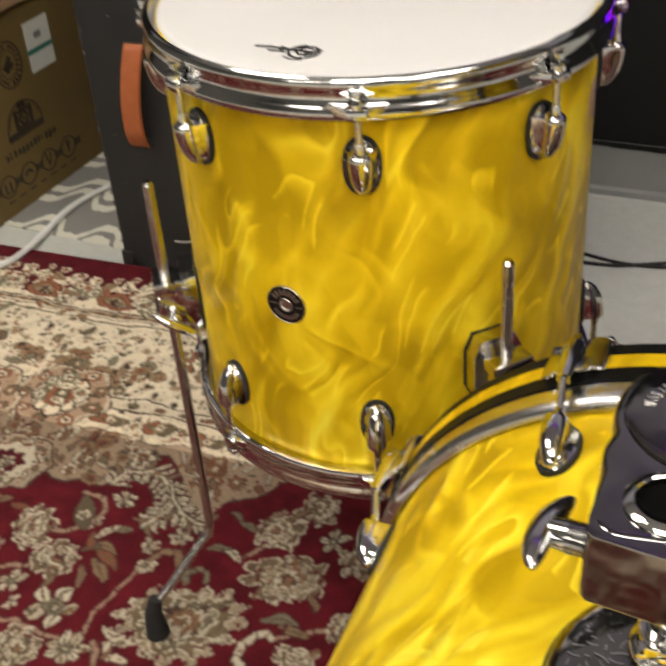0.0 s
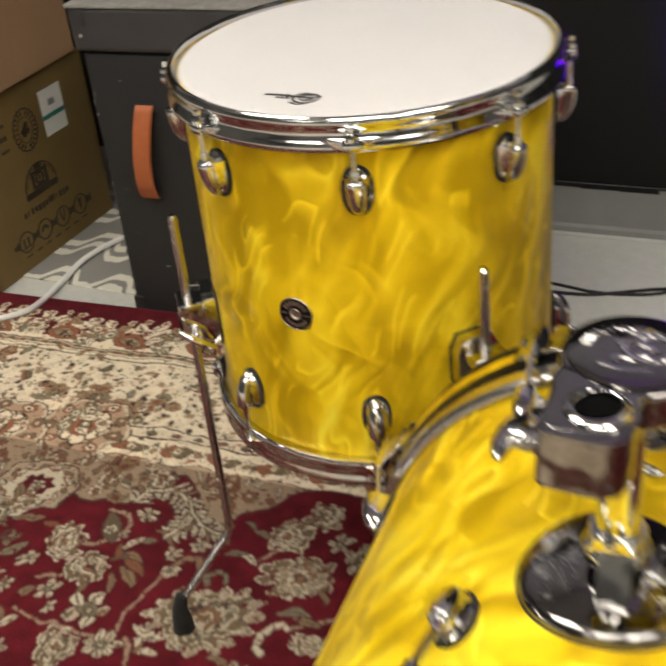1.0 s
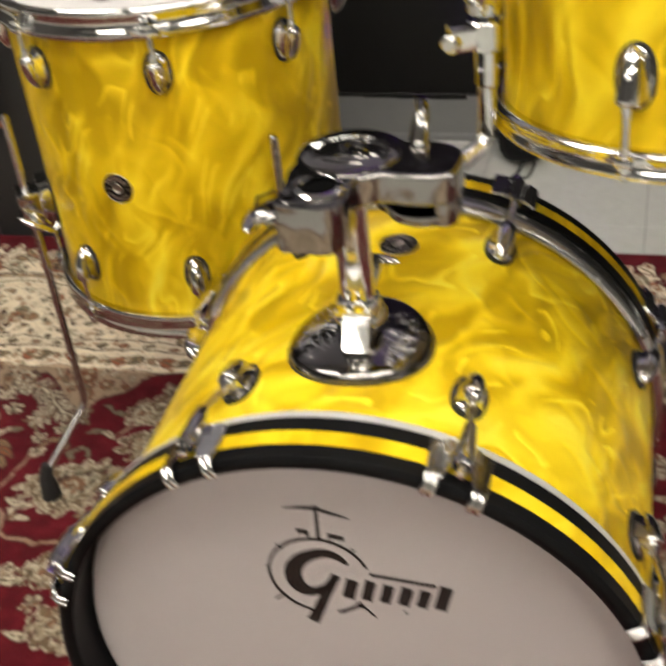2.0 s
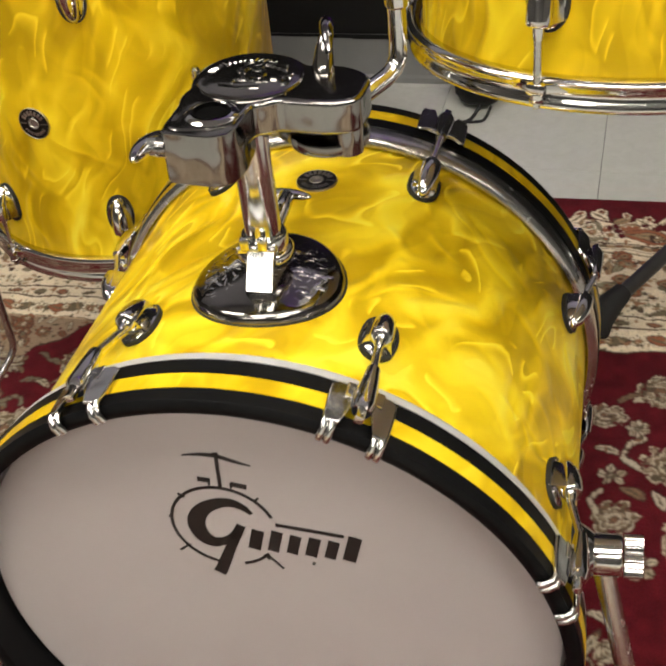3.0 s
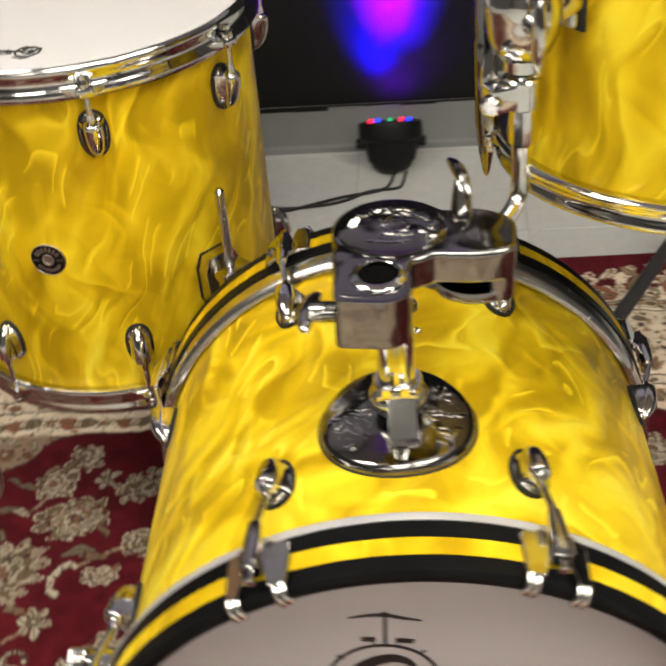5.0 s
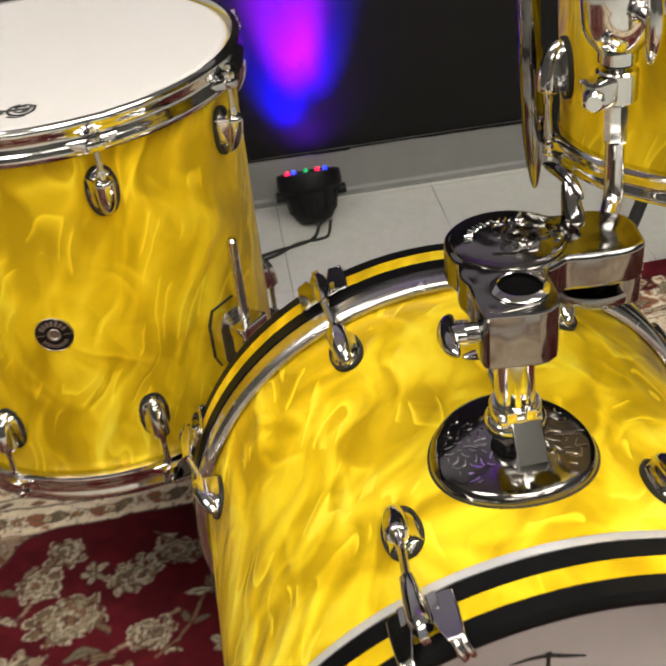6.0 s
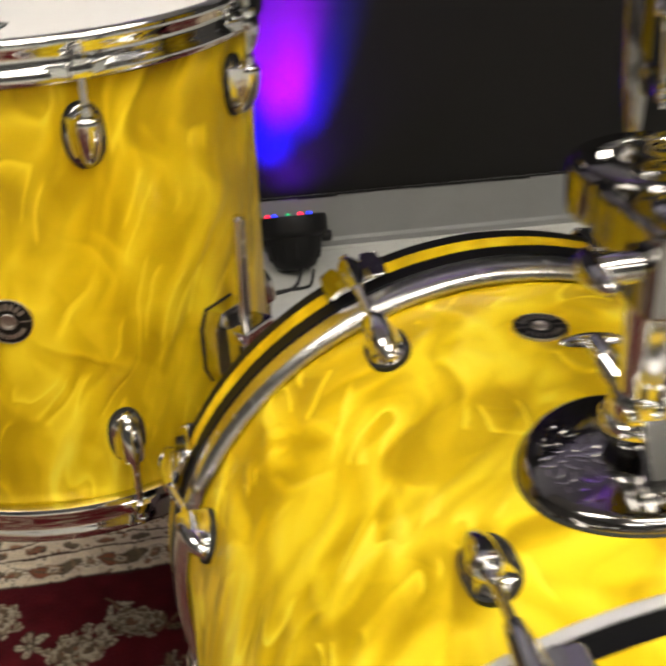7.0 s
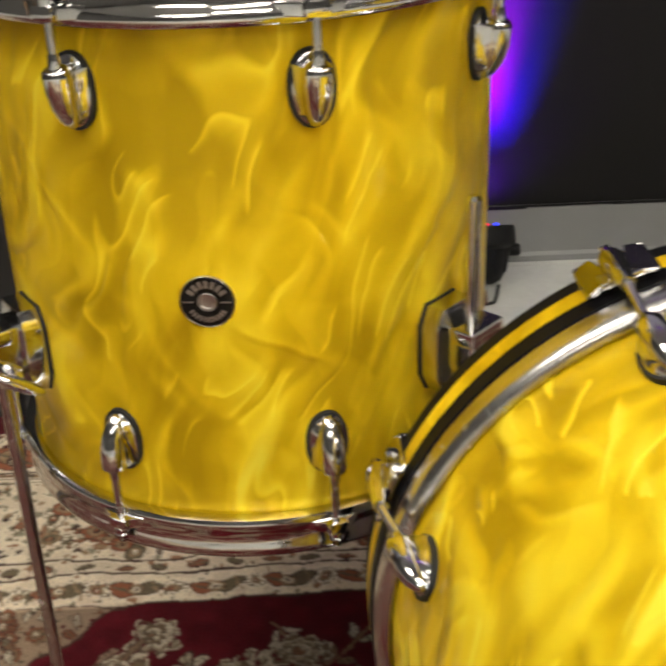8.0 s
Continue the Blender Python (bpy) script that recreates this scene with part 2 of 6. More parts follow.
def tile_material():
    m, nodes, links, p = material("pale_floor_tile")
    v = coords(nodes, links)
    n1, n2 = noise_node(nodes, links, 45, 4, 0.6, 0.6, v), noise_node(nodes, links, 5, 3, 0.5, 1.0, v)
    r = ramp(nodes, [(0.25, (0.42, 0.42, 0.385)), (0.55, (0.50, 0.50, 0.465)), (0.8, (0.55, 0.55, 0.515))])
    add = nodes.new("ShaderNodeMath")
    add.operation, add.inputs[1].default_value = "MULTIPLY_ADD", 0.5
    links.new(n1.outputs["Fac"], add.inputs[0])
    info = nodes.new("ShaderNodeObjectInfo")
    sc = nodes.new("ShaderNodeMath")
    sc.operation, sc.inputs[1].default_value, sc.inputs[2].default_value = "MULTIPLY_ADD", 0.16, 0.15
    links.new(info.outputs["Random"], sc.inputs[0])
    links.new(sc.outputs[0], add.inputs[2])
    links.new(add.outputs[0], r.inputs[0])
    links.new(r.outputs["Color"], p.inputs["Base Color"])
    rr = nodes.new("ShaderNodeMapRange")
    rr.inputs["To Min"].default_value, rr.inputs["To Max"].default_value = 0.22, 0.42
    links.new(n2.outputs["Fac"], rr.inputs["Value"])
    links.new(rr.outputs["Result"], p.inputs["Roughness"])
    return m


TILE = tile_material()
GROUT = plain("dark_joint", (0.10, 0.10, 0.09), (0.14, 0.14, 0.13), 60, (0.8, 0.9), 0.0)


def rug_material():
    m, nodes, links, p = material("woven_wool")
    at = nodes.new("ShaderNodeAttribute")
    at.attribute_name = "dye"
    v = coords(nodes, links)
    n1, n2 = noise_node(nodes, links, 420, 2, 0.6, 0, v), noise_node(nodes, links, 7, 3, 0.5, 0.5, v)
    mr = nodes.new("ShaderNodeMapRange")
    mr.inputs["To Min"].default_value, mr.inputs["To Max"].default_value = 0.66, 1.30
    links.new(n1.outputs["Fac"], mr.inputs["Value"])
    mr2 = nodes.new("ShaderNodeMapRange")
    mr2.inputs["To Min"].default_value, mr2.inputs["To Max"].default_value = 0.85, 1.15
    links.new(n2.outputs["Fac"], mr2.inputs["Value"])
    mul = nodes.new("ShaderNodeMath")
    mul.operation = "MULTIPLY"
    links.new(mr.outputs["Result"], mul.inputs[0])
    links.new(mr2.outputs["Result"], mul.inputs[1])
    vm = nodes.new("ShaderNodeVectorMath")
    vm.operation = "SCALE"
    links.new(at.outputs["Color"], vm.inputs[0])
    links.new(mul.outputs[0], vm.inputs["Scale"])
    links.new(vm.outputs["Vector"], p.inputs["Base Color"])
    p.inputs["Roughness"].default_value = 0.95
    p.inputs["Sheen Weight"].default_value = 0.02
    p.inputs["Specular IOR Level"].default_value = 0.15
    bp = nodes.new("ShaderNodeBump")
    bp.inputs["Strength"].default_value, bp.inputs["Distance"].default_value = 0.5, 0.002
    links.new(n1.outputs["Fac"], bp.inputs["Height"])
    links.new(bp.outputs["Normal"], p.inputs["Normal"])
    return m


def chevron_material():
    """Grey flat-woven mat with off-white zigzag stripes."""
    m, nodes, links, p = material("chevron_weave")
    tc = nodes.new("ShaderNodeTexCoord")
    xyz = nodes.new("ShaderNodeSeparateXYZ")
    links.new(tc.outputs["Object"], xyz.inputs[0])
    tri = nodes.new("ShaderNodeMath")
    tri.operation, tri.inputs[1].default_value = "PINGPONG", 0.062
    links.new(xyz.outputs["X"], tri.inputs[0])
    step = nodes.new("ShaderNodeMapRange")
    step.interpolation_type = "SMOOTHSTEP"
    for k, value in (("From Min", 0.012), ("From Max", 0.050), ("To Min", 0.0), ("To Max", 0.046)):
        step.inputs[k].default_value = value
    links.new(tri.outputs[0], step.inputs["Value"])
    s = nodes.new("ShaderNodeMath")
    s.operation = "ADD"
    links.new(step.outputs["Result"], s.inputs[0])
    links.new(xyz.outputs["Y"], s.inputs[1])
    n = noise_node(nodes, links, 60, 3, 0.6, 0, tc.outputs["Object"])
    jit = nodes.new("ShaderNodeMath")
    jit.operation, jit.inputs[1].default_value = "MULTIPLY_ADD", 0.016
    links.new(n.outputs["Fac"], jit.inputs[0])
    links.new(s.outputs[0], jit.inputs[2])
    w = nodes.new("ShaderNodeMath")
    w.operation, w.inputs[1].default_value = "PINGPONG", 0.072
    links.new(jit.outputs[0], w.inputs[0])
    wide = nodes.new("ShaderNodeMath")
    wide.operation, wide.inputs[1].default_value = "DIVIDE", 0.072
    links.new(w.outputs[0], wide.inputs[0])
    grey, cream = (0.21, 0.20, 0.185), (0.62, 0.59, 0.50)
    r = ramp(nodes, [(0.0, grey), (0.10, grey), (0.14, cream), (0.40, cream), (0.44, grey), (1.0, grey)])
    links.new(wide.outputs[0], r.inputs[0])
    links.new(r.outputs["Color"], p.inputs["Base Color"])
    p.inputs["Roughness"].default_value = 0.9
    bp, nb = nodes.new("ShaderNodeBump"), noise_node(nodes, links, 500, 2, 0.5, 0, tc.outputs["Object"])
    bp.inputs["Strength"].default_value, bp.inputs["Distance"].default_value = 0.5, 0.002
    links.new(nb.outputs["Fac"], bp.inputs["Height"])
    links.new(bp.outputs["Normal"], p.inputs["Normal"])
    return m


RUG_WOOL, CHEVRON = rug_material(), chevron_material()


# ---- mesh helpers ----
def keep_flats_flat(me, limit):
    """Normals weighted by the faces' size, so that broad faces stay flat beside their rounded edges."""
    faces_at = [[] for _ in me.vertices]
    weighted = [p.normal * p.area for p in me.polygons]
    plain_n = [p.normal.copy() for p in me.polygons]
    for p in me.polygons:
        for v in p.vertices:
            faces_at[v].append(p.index)
    normals = []
    for p in me.polygons:
        for v in p.vertices:
            total = Vector((0, 0, 0))
            for f in faces_at[v]:
                if plain_n[f].dot(plain_n[p.index]) >= limit:
                    total += weighted[f]
            normals.append(total.normalized() if total.length > 1e-12 else plain_n[p.index])
    me.normals_split_custom_set(normals)


def mesh_of(bm, name, mat, smooth=40):
    bmesh.ops.recalc_face_normals(bm, faces=bm.faces)
    me = bpy.data.meshes.new(name)
    bm.to_mesh(me)
    bm.free()
    me.materials.append(mat)
    if smooth:
        me.polygons.foreach_set("use_smooth", [True] * len(me.polygons))
        me.set_sharp_from_angle(angle=radians(smooth))
        if len(me.polygons) < 2500:
            keep_flats_flat(me, math.cos(radians(smooth)))
    return me


def part(name, bm, mat, parent=None, label="", m=None, smooth=40):
    """Links a bmesh (or a mesh that is ready) as one object, under a thing or a part if one is given."""
    me = bm if isinstance(bm, bpy.types.Mesh) else mesh_of(bm, name, mat, smooth)
    ob = new(name, me)
    if parent is not None:
        ob.parent = parent
    if m is not None:
        ob.matrix_basis = m
    return tagged(ob, label)


def thing(name, m, label, category, group=""):
    ob = new(name)
    ob.empty_display_size = 0.05
    ob.matrix_basis = m
    return tagged(ob, label, category, group)


def lathe(profile, n=96, bm=None, closed=True):
    """Turns (radius, height) pairs round z. closed: the profile is a loop."""
    bm = bm or bmesh.new()
    rings = []
    for r, z in profile:
        if r < 1e-6:
            rings.append([bm.verts.new((0, 0, z))])
        else:
            rings.append([bm.verts.new((r * math.cos(2 * math.pi * k / n), r * math.sin(2 * math.pi * k / n), z)) for k in range(n)])
    pairs = list(zip(rings, rings[1:])) + ([(rings[-1], rings[0])] if closed else [])
    for a, b in pairs:
        for k in range(n):
            j = (k + 1) % n
            if len(a) == 1 and len(b) == 1:
                break
            if len(a) == 1:
                bm.faces.new((a[0], b[k], b[j]))
            elif len(b) == 1:
                bm.faces.new((a[k], a[j], b[0]))
            else:
                bm.faces.new((a[k], a[j], b[j], b[k]))
    return bm


def tube(points, radius, n=14, bm=None, cap=True):
    """A round bar along a line of points. radius: one, or one for each point."""
    bm = bm or bmesh.new()
    pts = [Vector(p) for p in points]
    radii = radius if isinstance(radius, (list, tuple)) else [radius] * len(pts)
    rings, side = [], None
    for i, p in enumerate(pts):
        way = (pts[min(i + 1, len(pts) - 1)] - pts[max(i - 1, 0)]).normalized()
        if side is None:
            side = way.orthogonal().normalized()
        side = (side - way * side.dot(way)).normalized()
        up = way.cross(side)
        rings.append([bm.verts.new(p + radii[i] * (math.cos(2 * math.pi * k / n) * side + math.sin(2 * math.pi * k / n) * up)) for k in range(n)])
    for a, b in zip(rings, rings[1:]):
        for k in range(n):
            j = (k + 1) % n
            bm.faces.new((a[k], a[j], b[j], b[k]))
    if cap:
        bm.faces.new(rings[0][::-1])
        bm.faces.new(rings[-1])
    return bm


def smooth_line(points, steps=8):
    """A soft line through points (Catmull-Rom)."""
    p = [Vector(v) for v in points]
    p = [2 * p[0] - p[1]] + p + [2 * p[-1] - p[-2]]
    out = []
    for i in range(1, len(p) - 2):
        for k in range(steps):
            t = k / steps
            a, b, c, d = p[i - 1], p[i], p[i + 1], p[i + 2]
            out.append(0.5 * ((2 * b) + (c - a) * t + (2 * a - 5 * b + 4 * c - d) * t * t + (3 * b - a - 3 * c + d) * t ** 3))
    return out + [p[-2]]


def block(size, center=(0, 0, 0), bevel=0.0, bm=None, segments=2, rot=None):
    """A box with rounded edges."""
    one = bmesh.new()
    bmesh.ops.create_cube(one, size=1.0)
    bmesh.ops.scale(one, vec=size, verts=one.verts)
    if bevel:
        bmesh.ops.bevel(one, geom=list(one.edges), offset=bevel, segments=segments, affect="EDGES", profile=0.6)
    mat = Matrix.Translation(center) @ (rot or Matrix.Identity(4))
    bmesh.ops.transform(one, matrix=mat, verts=one.verts)
    return joined(bm, one)


def joined(bm, other):
    """Adds another bmesh to bm."""
    if bm is None:
        return other
    me = bpy.data.meshes.new("tmp")
    other.to_mesh(me)
    other.free()
    bm.from_mesh(me)
    bpy.data.meshes.remove(me)
    return bm


def prism(outline, z0, z1, bevel=0.0, bm=None, segments=2):
    """An outline of (x, y) points raised from z0 to z1, with a rounded rim."""
    one = bmesh.new()
    low = [one.verts.new((x, y, z0)) for x, y in outline]
    f = one.faces.new(low)
    up = bmesh.ops.extrude_face_region(one, geom=[f])
    top = [v for v in up["geom"] if isinstance(v, bmesh.types.BMVert)]
    bmesh.ops.translate(one, vec=(0, 0, z1 - z0), verts=top)
    if bevel:
        rim = [e for e in one.edges if abs(e.verts[0].co.z - e.verts[1].co.z) < 1e-7]
        bmesh.ops.bevel(one, geom=rim, offset=bevel, segments=segments, affect="EDGES", profile=0.6)
    return joined(bm, one)


def moved(bm, m):
    bmesh.ops.transform(bm, matrix=m, verts=bm.verts)
    return bm


def ball(radii, center=(0, 0, 0), bm=None, u=20, v=12):
    one = bmesh.new()
    bmesh.ops.create_uvsphere(one, u_segments=u, v_segments=v, radius=1.0)
    bmesh.ops.scale(one, vec=radii, verts=one.verts)
    bmesh.ops.translate(one, vec=center, verts=one.verts)
    return joined(bm, one)


def arc(cx, cy, r, a0, a1, n):
    return [(cx + r * math.cos(radians(a0 + (a1 - a0) * k / n)), cy + r * math.sin(radians(a0 + (a1 - a0) * k / n))) for k in range(n + 1)]


def stroke(points, width, z0, z1, bm=None):
    """A flat band of even or varying width along (x, y) points."""
    one = bmesh.new()
    pts = [Vector((x, y, 0)) for x, y in points]
    ws = width if isinstance(width, (list, tuple)) else [width] * len(pts)
    rows = []
    for i, p in enumerate(pts):
        d = (pts[min(i + 1, len(pts) - 1)] - pts[max(i - 1, 0)]).normalized()
        nn = Vector((-d.y, d.x, 0)) * ws[i] / 2
        rows.append([one.verts.new(p + nn + Vector((0, 0, z))) for z in (z0, z1)] + [one.verts.new(p - nn + Vector((0, 0, z))) for z in (z1, z0)])
    for a, b in zip(rows, rows[1:]):
        for k in range(4):
            j = (k + 1) % 4
            one.faces.new((a[k], a[j], b[j], b[k]))
    one.faces.new(rows[0][::-1])
    one.faces.new(rows[-1])
    return joined(bm, one)


# ---- the room ----
WALL_TURN = math.degrees(math.atan(-0.026))
WALL_AT = Matrix.Translation((0, 1.428, 0)) @ pose(0, 0, 0, 0, 0, WALL_TURN)
FLOOR_Z = -0.004


def structure(name, bm, mat, label, m=None, smooth=0):
    ob = part(name, bm, mat, None, label, m, smooth)
    return tagged(ob, kind="structure")


floor = structure("floor", block((7.0, 6.4, 0.10), (0, -3.1, FLOOR_Z - 0.0535)), GROUT, "dark joints under pale vinyl floor tiles", WALL_AT)
# added out of view: its lavender stands in for wall glow mirrored in the chrome
structure("wall_upper", block((7.0, 0.12, 1.16), (0, 0.068, 2.122)), WALL_PALE, "unseen pale wall above the black part, added to be mirrored in the chrome", WALL_AT)
wall_north = structure("wall_north", block((7.0, 0.12, 1.64), (0, 0.068, 0.72)), WALL_BLACK, "matt black painted wall lit by a violet stage light", WALL_AT)
base_profile = [(-0.006, FLOOR_Z), (-0.005, 0.006), (-0.0015, 0.012), (-0.001, 0.088), (0.001, 0.0925), (0.0075, 0.0925), (0.0075, FLOOR_Z)]


def run_along_x(profile, x0, x1):
    """A moulding of (y, z) points drawn out along x."""
    bm = bmesh.new()
    a = [bm.verts.new((x0, y, z)) for y, z in profile]
    b = [bm.verts.new((x1, y, z)) for y, z in profile]
    for k in range(len(profile)):
        j = (k + 1) % len(profile)
        bm.faces.new((a[k], a[j], b[j], b[k]))
    bm.faces.new(a)
    bm.faces.new(b[::-1])
    return bm


structure("baseboard", run_along_x(base_profile, -3.5, 3.5), BASE_GREY, "grey vinyl baseboard along the black wall", WALL_AT)
# a thin black lip where the wall paint ends over the base, uneven along its length
lip = bmesh.new()
for k in range(34):
    x0 = -1.2 + k * 0.07
    h = 0.0035 + 0.004 * noise.noise(Vector((x0 * 9, 0, 0))) + (0.005 if 13 <= k <= 15 else 0)
    block((0.0702, 0.004, max(h, 0.0015)), (x0, -0.0005, 0.0945 - max(h, 0.0015) * 0.5), 0, lip)
structure("trim", lip, WALL_BLACK, "uneven black paint edge above the grey baseboard", WALL_AT)
structure("wall_west", block((0.12, 6.4, 2.8), (-3.44, -3.15, 1.3)), WALL_GREY, "plain dark grey wall", WALL_AT)
structure("wall_east", block((0.12, 6.4, 2.8), (3.44, -3.15, 1.3)), WALL_GREY, "plain dark grey wall", WALL_AT)
structure("wall_south", block((7.0, 0.12, 2.8), (0, -6.3, 1.3)), WALL_GREY, "plain dark grey wall", WALL_AT)
structure("ceiling", block((7.0, 6.5, 0.10), (0, -3.1, 2.66)), CEILING_WHITE, "grey ceiling", WALL_AT)


def ceiling_light():
    ob = thing("ceiling_light", pose(0, 0, 0), "unseen ceiling light with a glowing diffuser, added to light the drums", "ceiling light", "ceiling lights")
    bm = bmesh.new()
    for sx, sy, cx, cy in ((1.24, 0.03, 0, 0.305), (1.24, 0.03, 0, -0.305), (0.03, 0.58, 0.605, 0), (0.03, 0.58, -0.605, 0)):
        block((sx, sy, 0.03), (cx, cy, 0.012), 0.003, bm)
    part("frame", bm, CEILING_WHITE, ob)
    part("diffuser", block((1.18, 0.58, 0.012), (0, 0, 0.014)), PANEL_LIGHT, ob, "glowing milky diffuser")
    return ob


lamp = ceiling_light()
# unseen lamps, placed to brighten the drums' sides and whiten the clamp's sloping face
spots = [(-1.45, -0.05, 0), (0.1, -0.95, 0), (1.35, -0.55, 0), (-1.45, -3.50, 0), (0.1, -2.8, 0), (2.0, -2.4, 0)]
lamp.matrix_basis = pose(spots[0][0], spots[0][1], 2.585)
for x, y, r in spots[1:]:
    copy_thing(lamp, pose(x, y, 2.585, 0, 0, r))


# ---- drums: shared fittings ----
def lug_mesh():
    """A teardrop lug: a low oval dome that carries a bullet, open towards the hoop. x across, y towards the hoop, z outwards."""
    bm = bmesh.new()
    ys = [-0.0215 * math.cos(math.pi * k / 24) for k in range(25)]
    ss = [-math.cos(math.pi * k / 20) for k in range(21)]
    rows = []
    for y in ys:
        w = max(0.0128 * (1 - abs(y / 0.0217) ** (2.1 if y < 0 else 3.0)) ** 0.5, 0.0015)
        row = []
        for q in ss:
            x = q * w
            z = 0.0012 + 0.0042 * max(0.0, 1 - (x / 0.0131) ** 2 - (y / 0.0222) ** 2) ** 0.55
            row.append(bm.verts.new((x, y, max(z, 0.0012))))
        rows.append(row)
    n = len(ss) - 1
    for a, b in zip(rows, rows[1:]):
        for k in range(n):
            bm.faces.new((a[k], a[k + 1], b[k + 1], b[k]))
    rim = rows[0] + [r[-1] for r in rows[1:]] + rows[-1][-2::-1] + [r[0] for r in rows[-2:0:-1]]
    low = [bm.verts.new((v.co.x, v.co.y, 0.0)) for v in rim]
    for k in range(len(rim)):
        j = (k + 1) % len(rim)
        bm.faces.new((rim[k], rim[j], low[j], low[k]))
    bullet = [(-0.0205, 0.0022, 0.0010), (-0.0185, 0.0044, 0.0036), (-0.0140, 0.0078, 0.0055), (-0.0070, 0.0108, 0.0069), (0.0010, 0.0126, 0.0075), (0.0090, 0.0136, 0.0076), (0.0120, 0.0139, 0.0072), (0.0134, 0.0141, 0.0060), (0.0136, 0.0142, 0.0036)]
    bullet = [(-0.0205 + (y + 0.0205) * 1.08, z, r * 1.12) for y, z, r in bullet]
    tube([(0, y, z) for y, z, r in bullet], [r for y, z, r in bullet], 22, bm)
    # the flanks that carry the bullet flare out to the plate
    rows = []
    for y, z, r in bullet[1:7]:
        side = [(r * 0.97 + (min(1.75 * r, 0.0124) - r * 0.97) * (1 - k / 4) ** 1.5, 0.001 + (z - 0.001) * k / 4) for k in range(5)]
        rows.append([bm.verts.new((-x, y, h)) for x, h in side] + [bm.verts.new((x, y, h)) for x, h in side[::-1]])
    for a, b in zip(rows, rows[1:]):
        for k in range(10):
            bm.faces.new((a[k], a[(k + 1) % 10], b[(k + 1) % 10], b[k]))
    bm.faces.new(rows[0])
    bm.faces.new(rows[-1][::-1])
    tube([(0, 0.0135, 0.0139), (0, 0.0190, 0.0140), (0, 0.0240, 0.0140)], [0.0038, 0.0038, 0.0032], 14, bm)
    return mesh_of(bm, "lug", CHROME, 60)


def gasket_mesh():
    outline = []
    for k in range(40):
        a = 2 * math.pi * k / 40
        c, q = math.cos(a), math.sin(a)
        outline.append((0.0137 * math.copysign(abs(c) ** 0.93, c), 0.0225 * math.copysign(abs(q) ** (0.93 if q < 0 else 0.82), q)))
    return mesh_of(prism([(x * 1.035, y * 1.02) for x, y in outline], -0.0022, 0.0024, 0.0), "gasket", BLACK_RUBBER, 30)


LUG, GASKET = lug_mesh(), gasket_mesh()


def at_shell(radius, angle, z, up=1):
    """A frame on a drum's shell: x along the rim, y along the drum's axis (up or down), z outwards."""
    a = radians(angle)
    out, axis = Vector((math.cos(a), math.sin(a), 0)), Vector((0, 0, up))
    side = axis.cross(out)
    m = Matrix((side, axis, out)).transposed().to_4x4()
    m.translation = out * radius + Vector((0, 0, z))
    return m


def add_lug(drum, radius, angle, z, up):
    lug = part("lug", LUG, None, drum, "chrome teardrop lug", at_shell(radius + 0.001, angle, z, up))
    part("gasket", GASKET, None, lug, "thin black rubber gasket")
    return lug


def hoop_profile(r, z, up, tall=1.0):
    """A die-cast hoop: a rounded bead at both edges and a hollow band between; z is the edge nearest the lugs."""
    pts = [(0.0015, 0.000), (0.0075, -0.0018), (0.0108, -0.0005), (0.0124, 0.0030), (0.0122, 0.0075), (0.0106, 0.0115), (0.0090, 0.0160), (0.0086, 0.0205), (0.0094, 0.0250), (0.0107, 0.0290), (0.0110, 0.0335), (0.0098, 0.0372), (0.0072, 0.0390), (0.0046, 0.0380), (0.0036, 0.034), (0.0034, 0.014), (0.0015, 0.010)]
    return [(r + a, z + up * b * tall) for a, b in pts]


def ear_mesh():
    bm = block((0.020, 0.012, 0.016), (0, 0.004, 0.006), 0.004)
    web = prism([(-0.030, -0.004), (-0.010, 0.0085), (0.010, 0.0085), (0.030, -0.004)], -0.0015, 0.0085, 0.0015)
    moved(web, Matrix(((1, 0, 0, 0), (0, 0, 1, 0), (0, 1, 0, 0), (0, 0, 0, 1))))
    joined(bm, web)
    tube([(0, 0.009, 0.0075), (0, 0.0145, 0.0075)], 0.0068, 14, bm)
    tube([(0, 0.0140, 0.0075), (0, 0.0165, 0.0075)], [0.0078, 0.0072], 14, bm)
    block((0.0058, 0.008, 0.0058), (0, 0.0200, 0.0075), 0.001, bm)
    return mesh_of(bm, "hoop_ear", CHROME, 40)


EAR = ear_mesh()


def add_rod(drum, radius, angle, z0, z1, r_out=0.0150):
    a = radians(angle)
    x, y = (radius + r_out) * math.cos(a), (radius + r_out) * math.sin(a)
    part("tension_rod", tube([(x, y, z0), (x, y, z1)], 0.0027, 10), STEEL, drum, "thin steel tension rod")


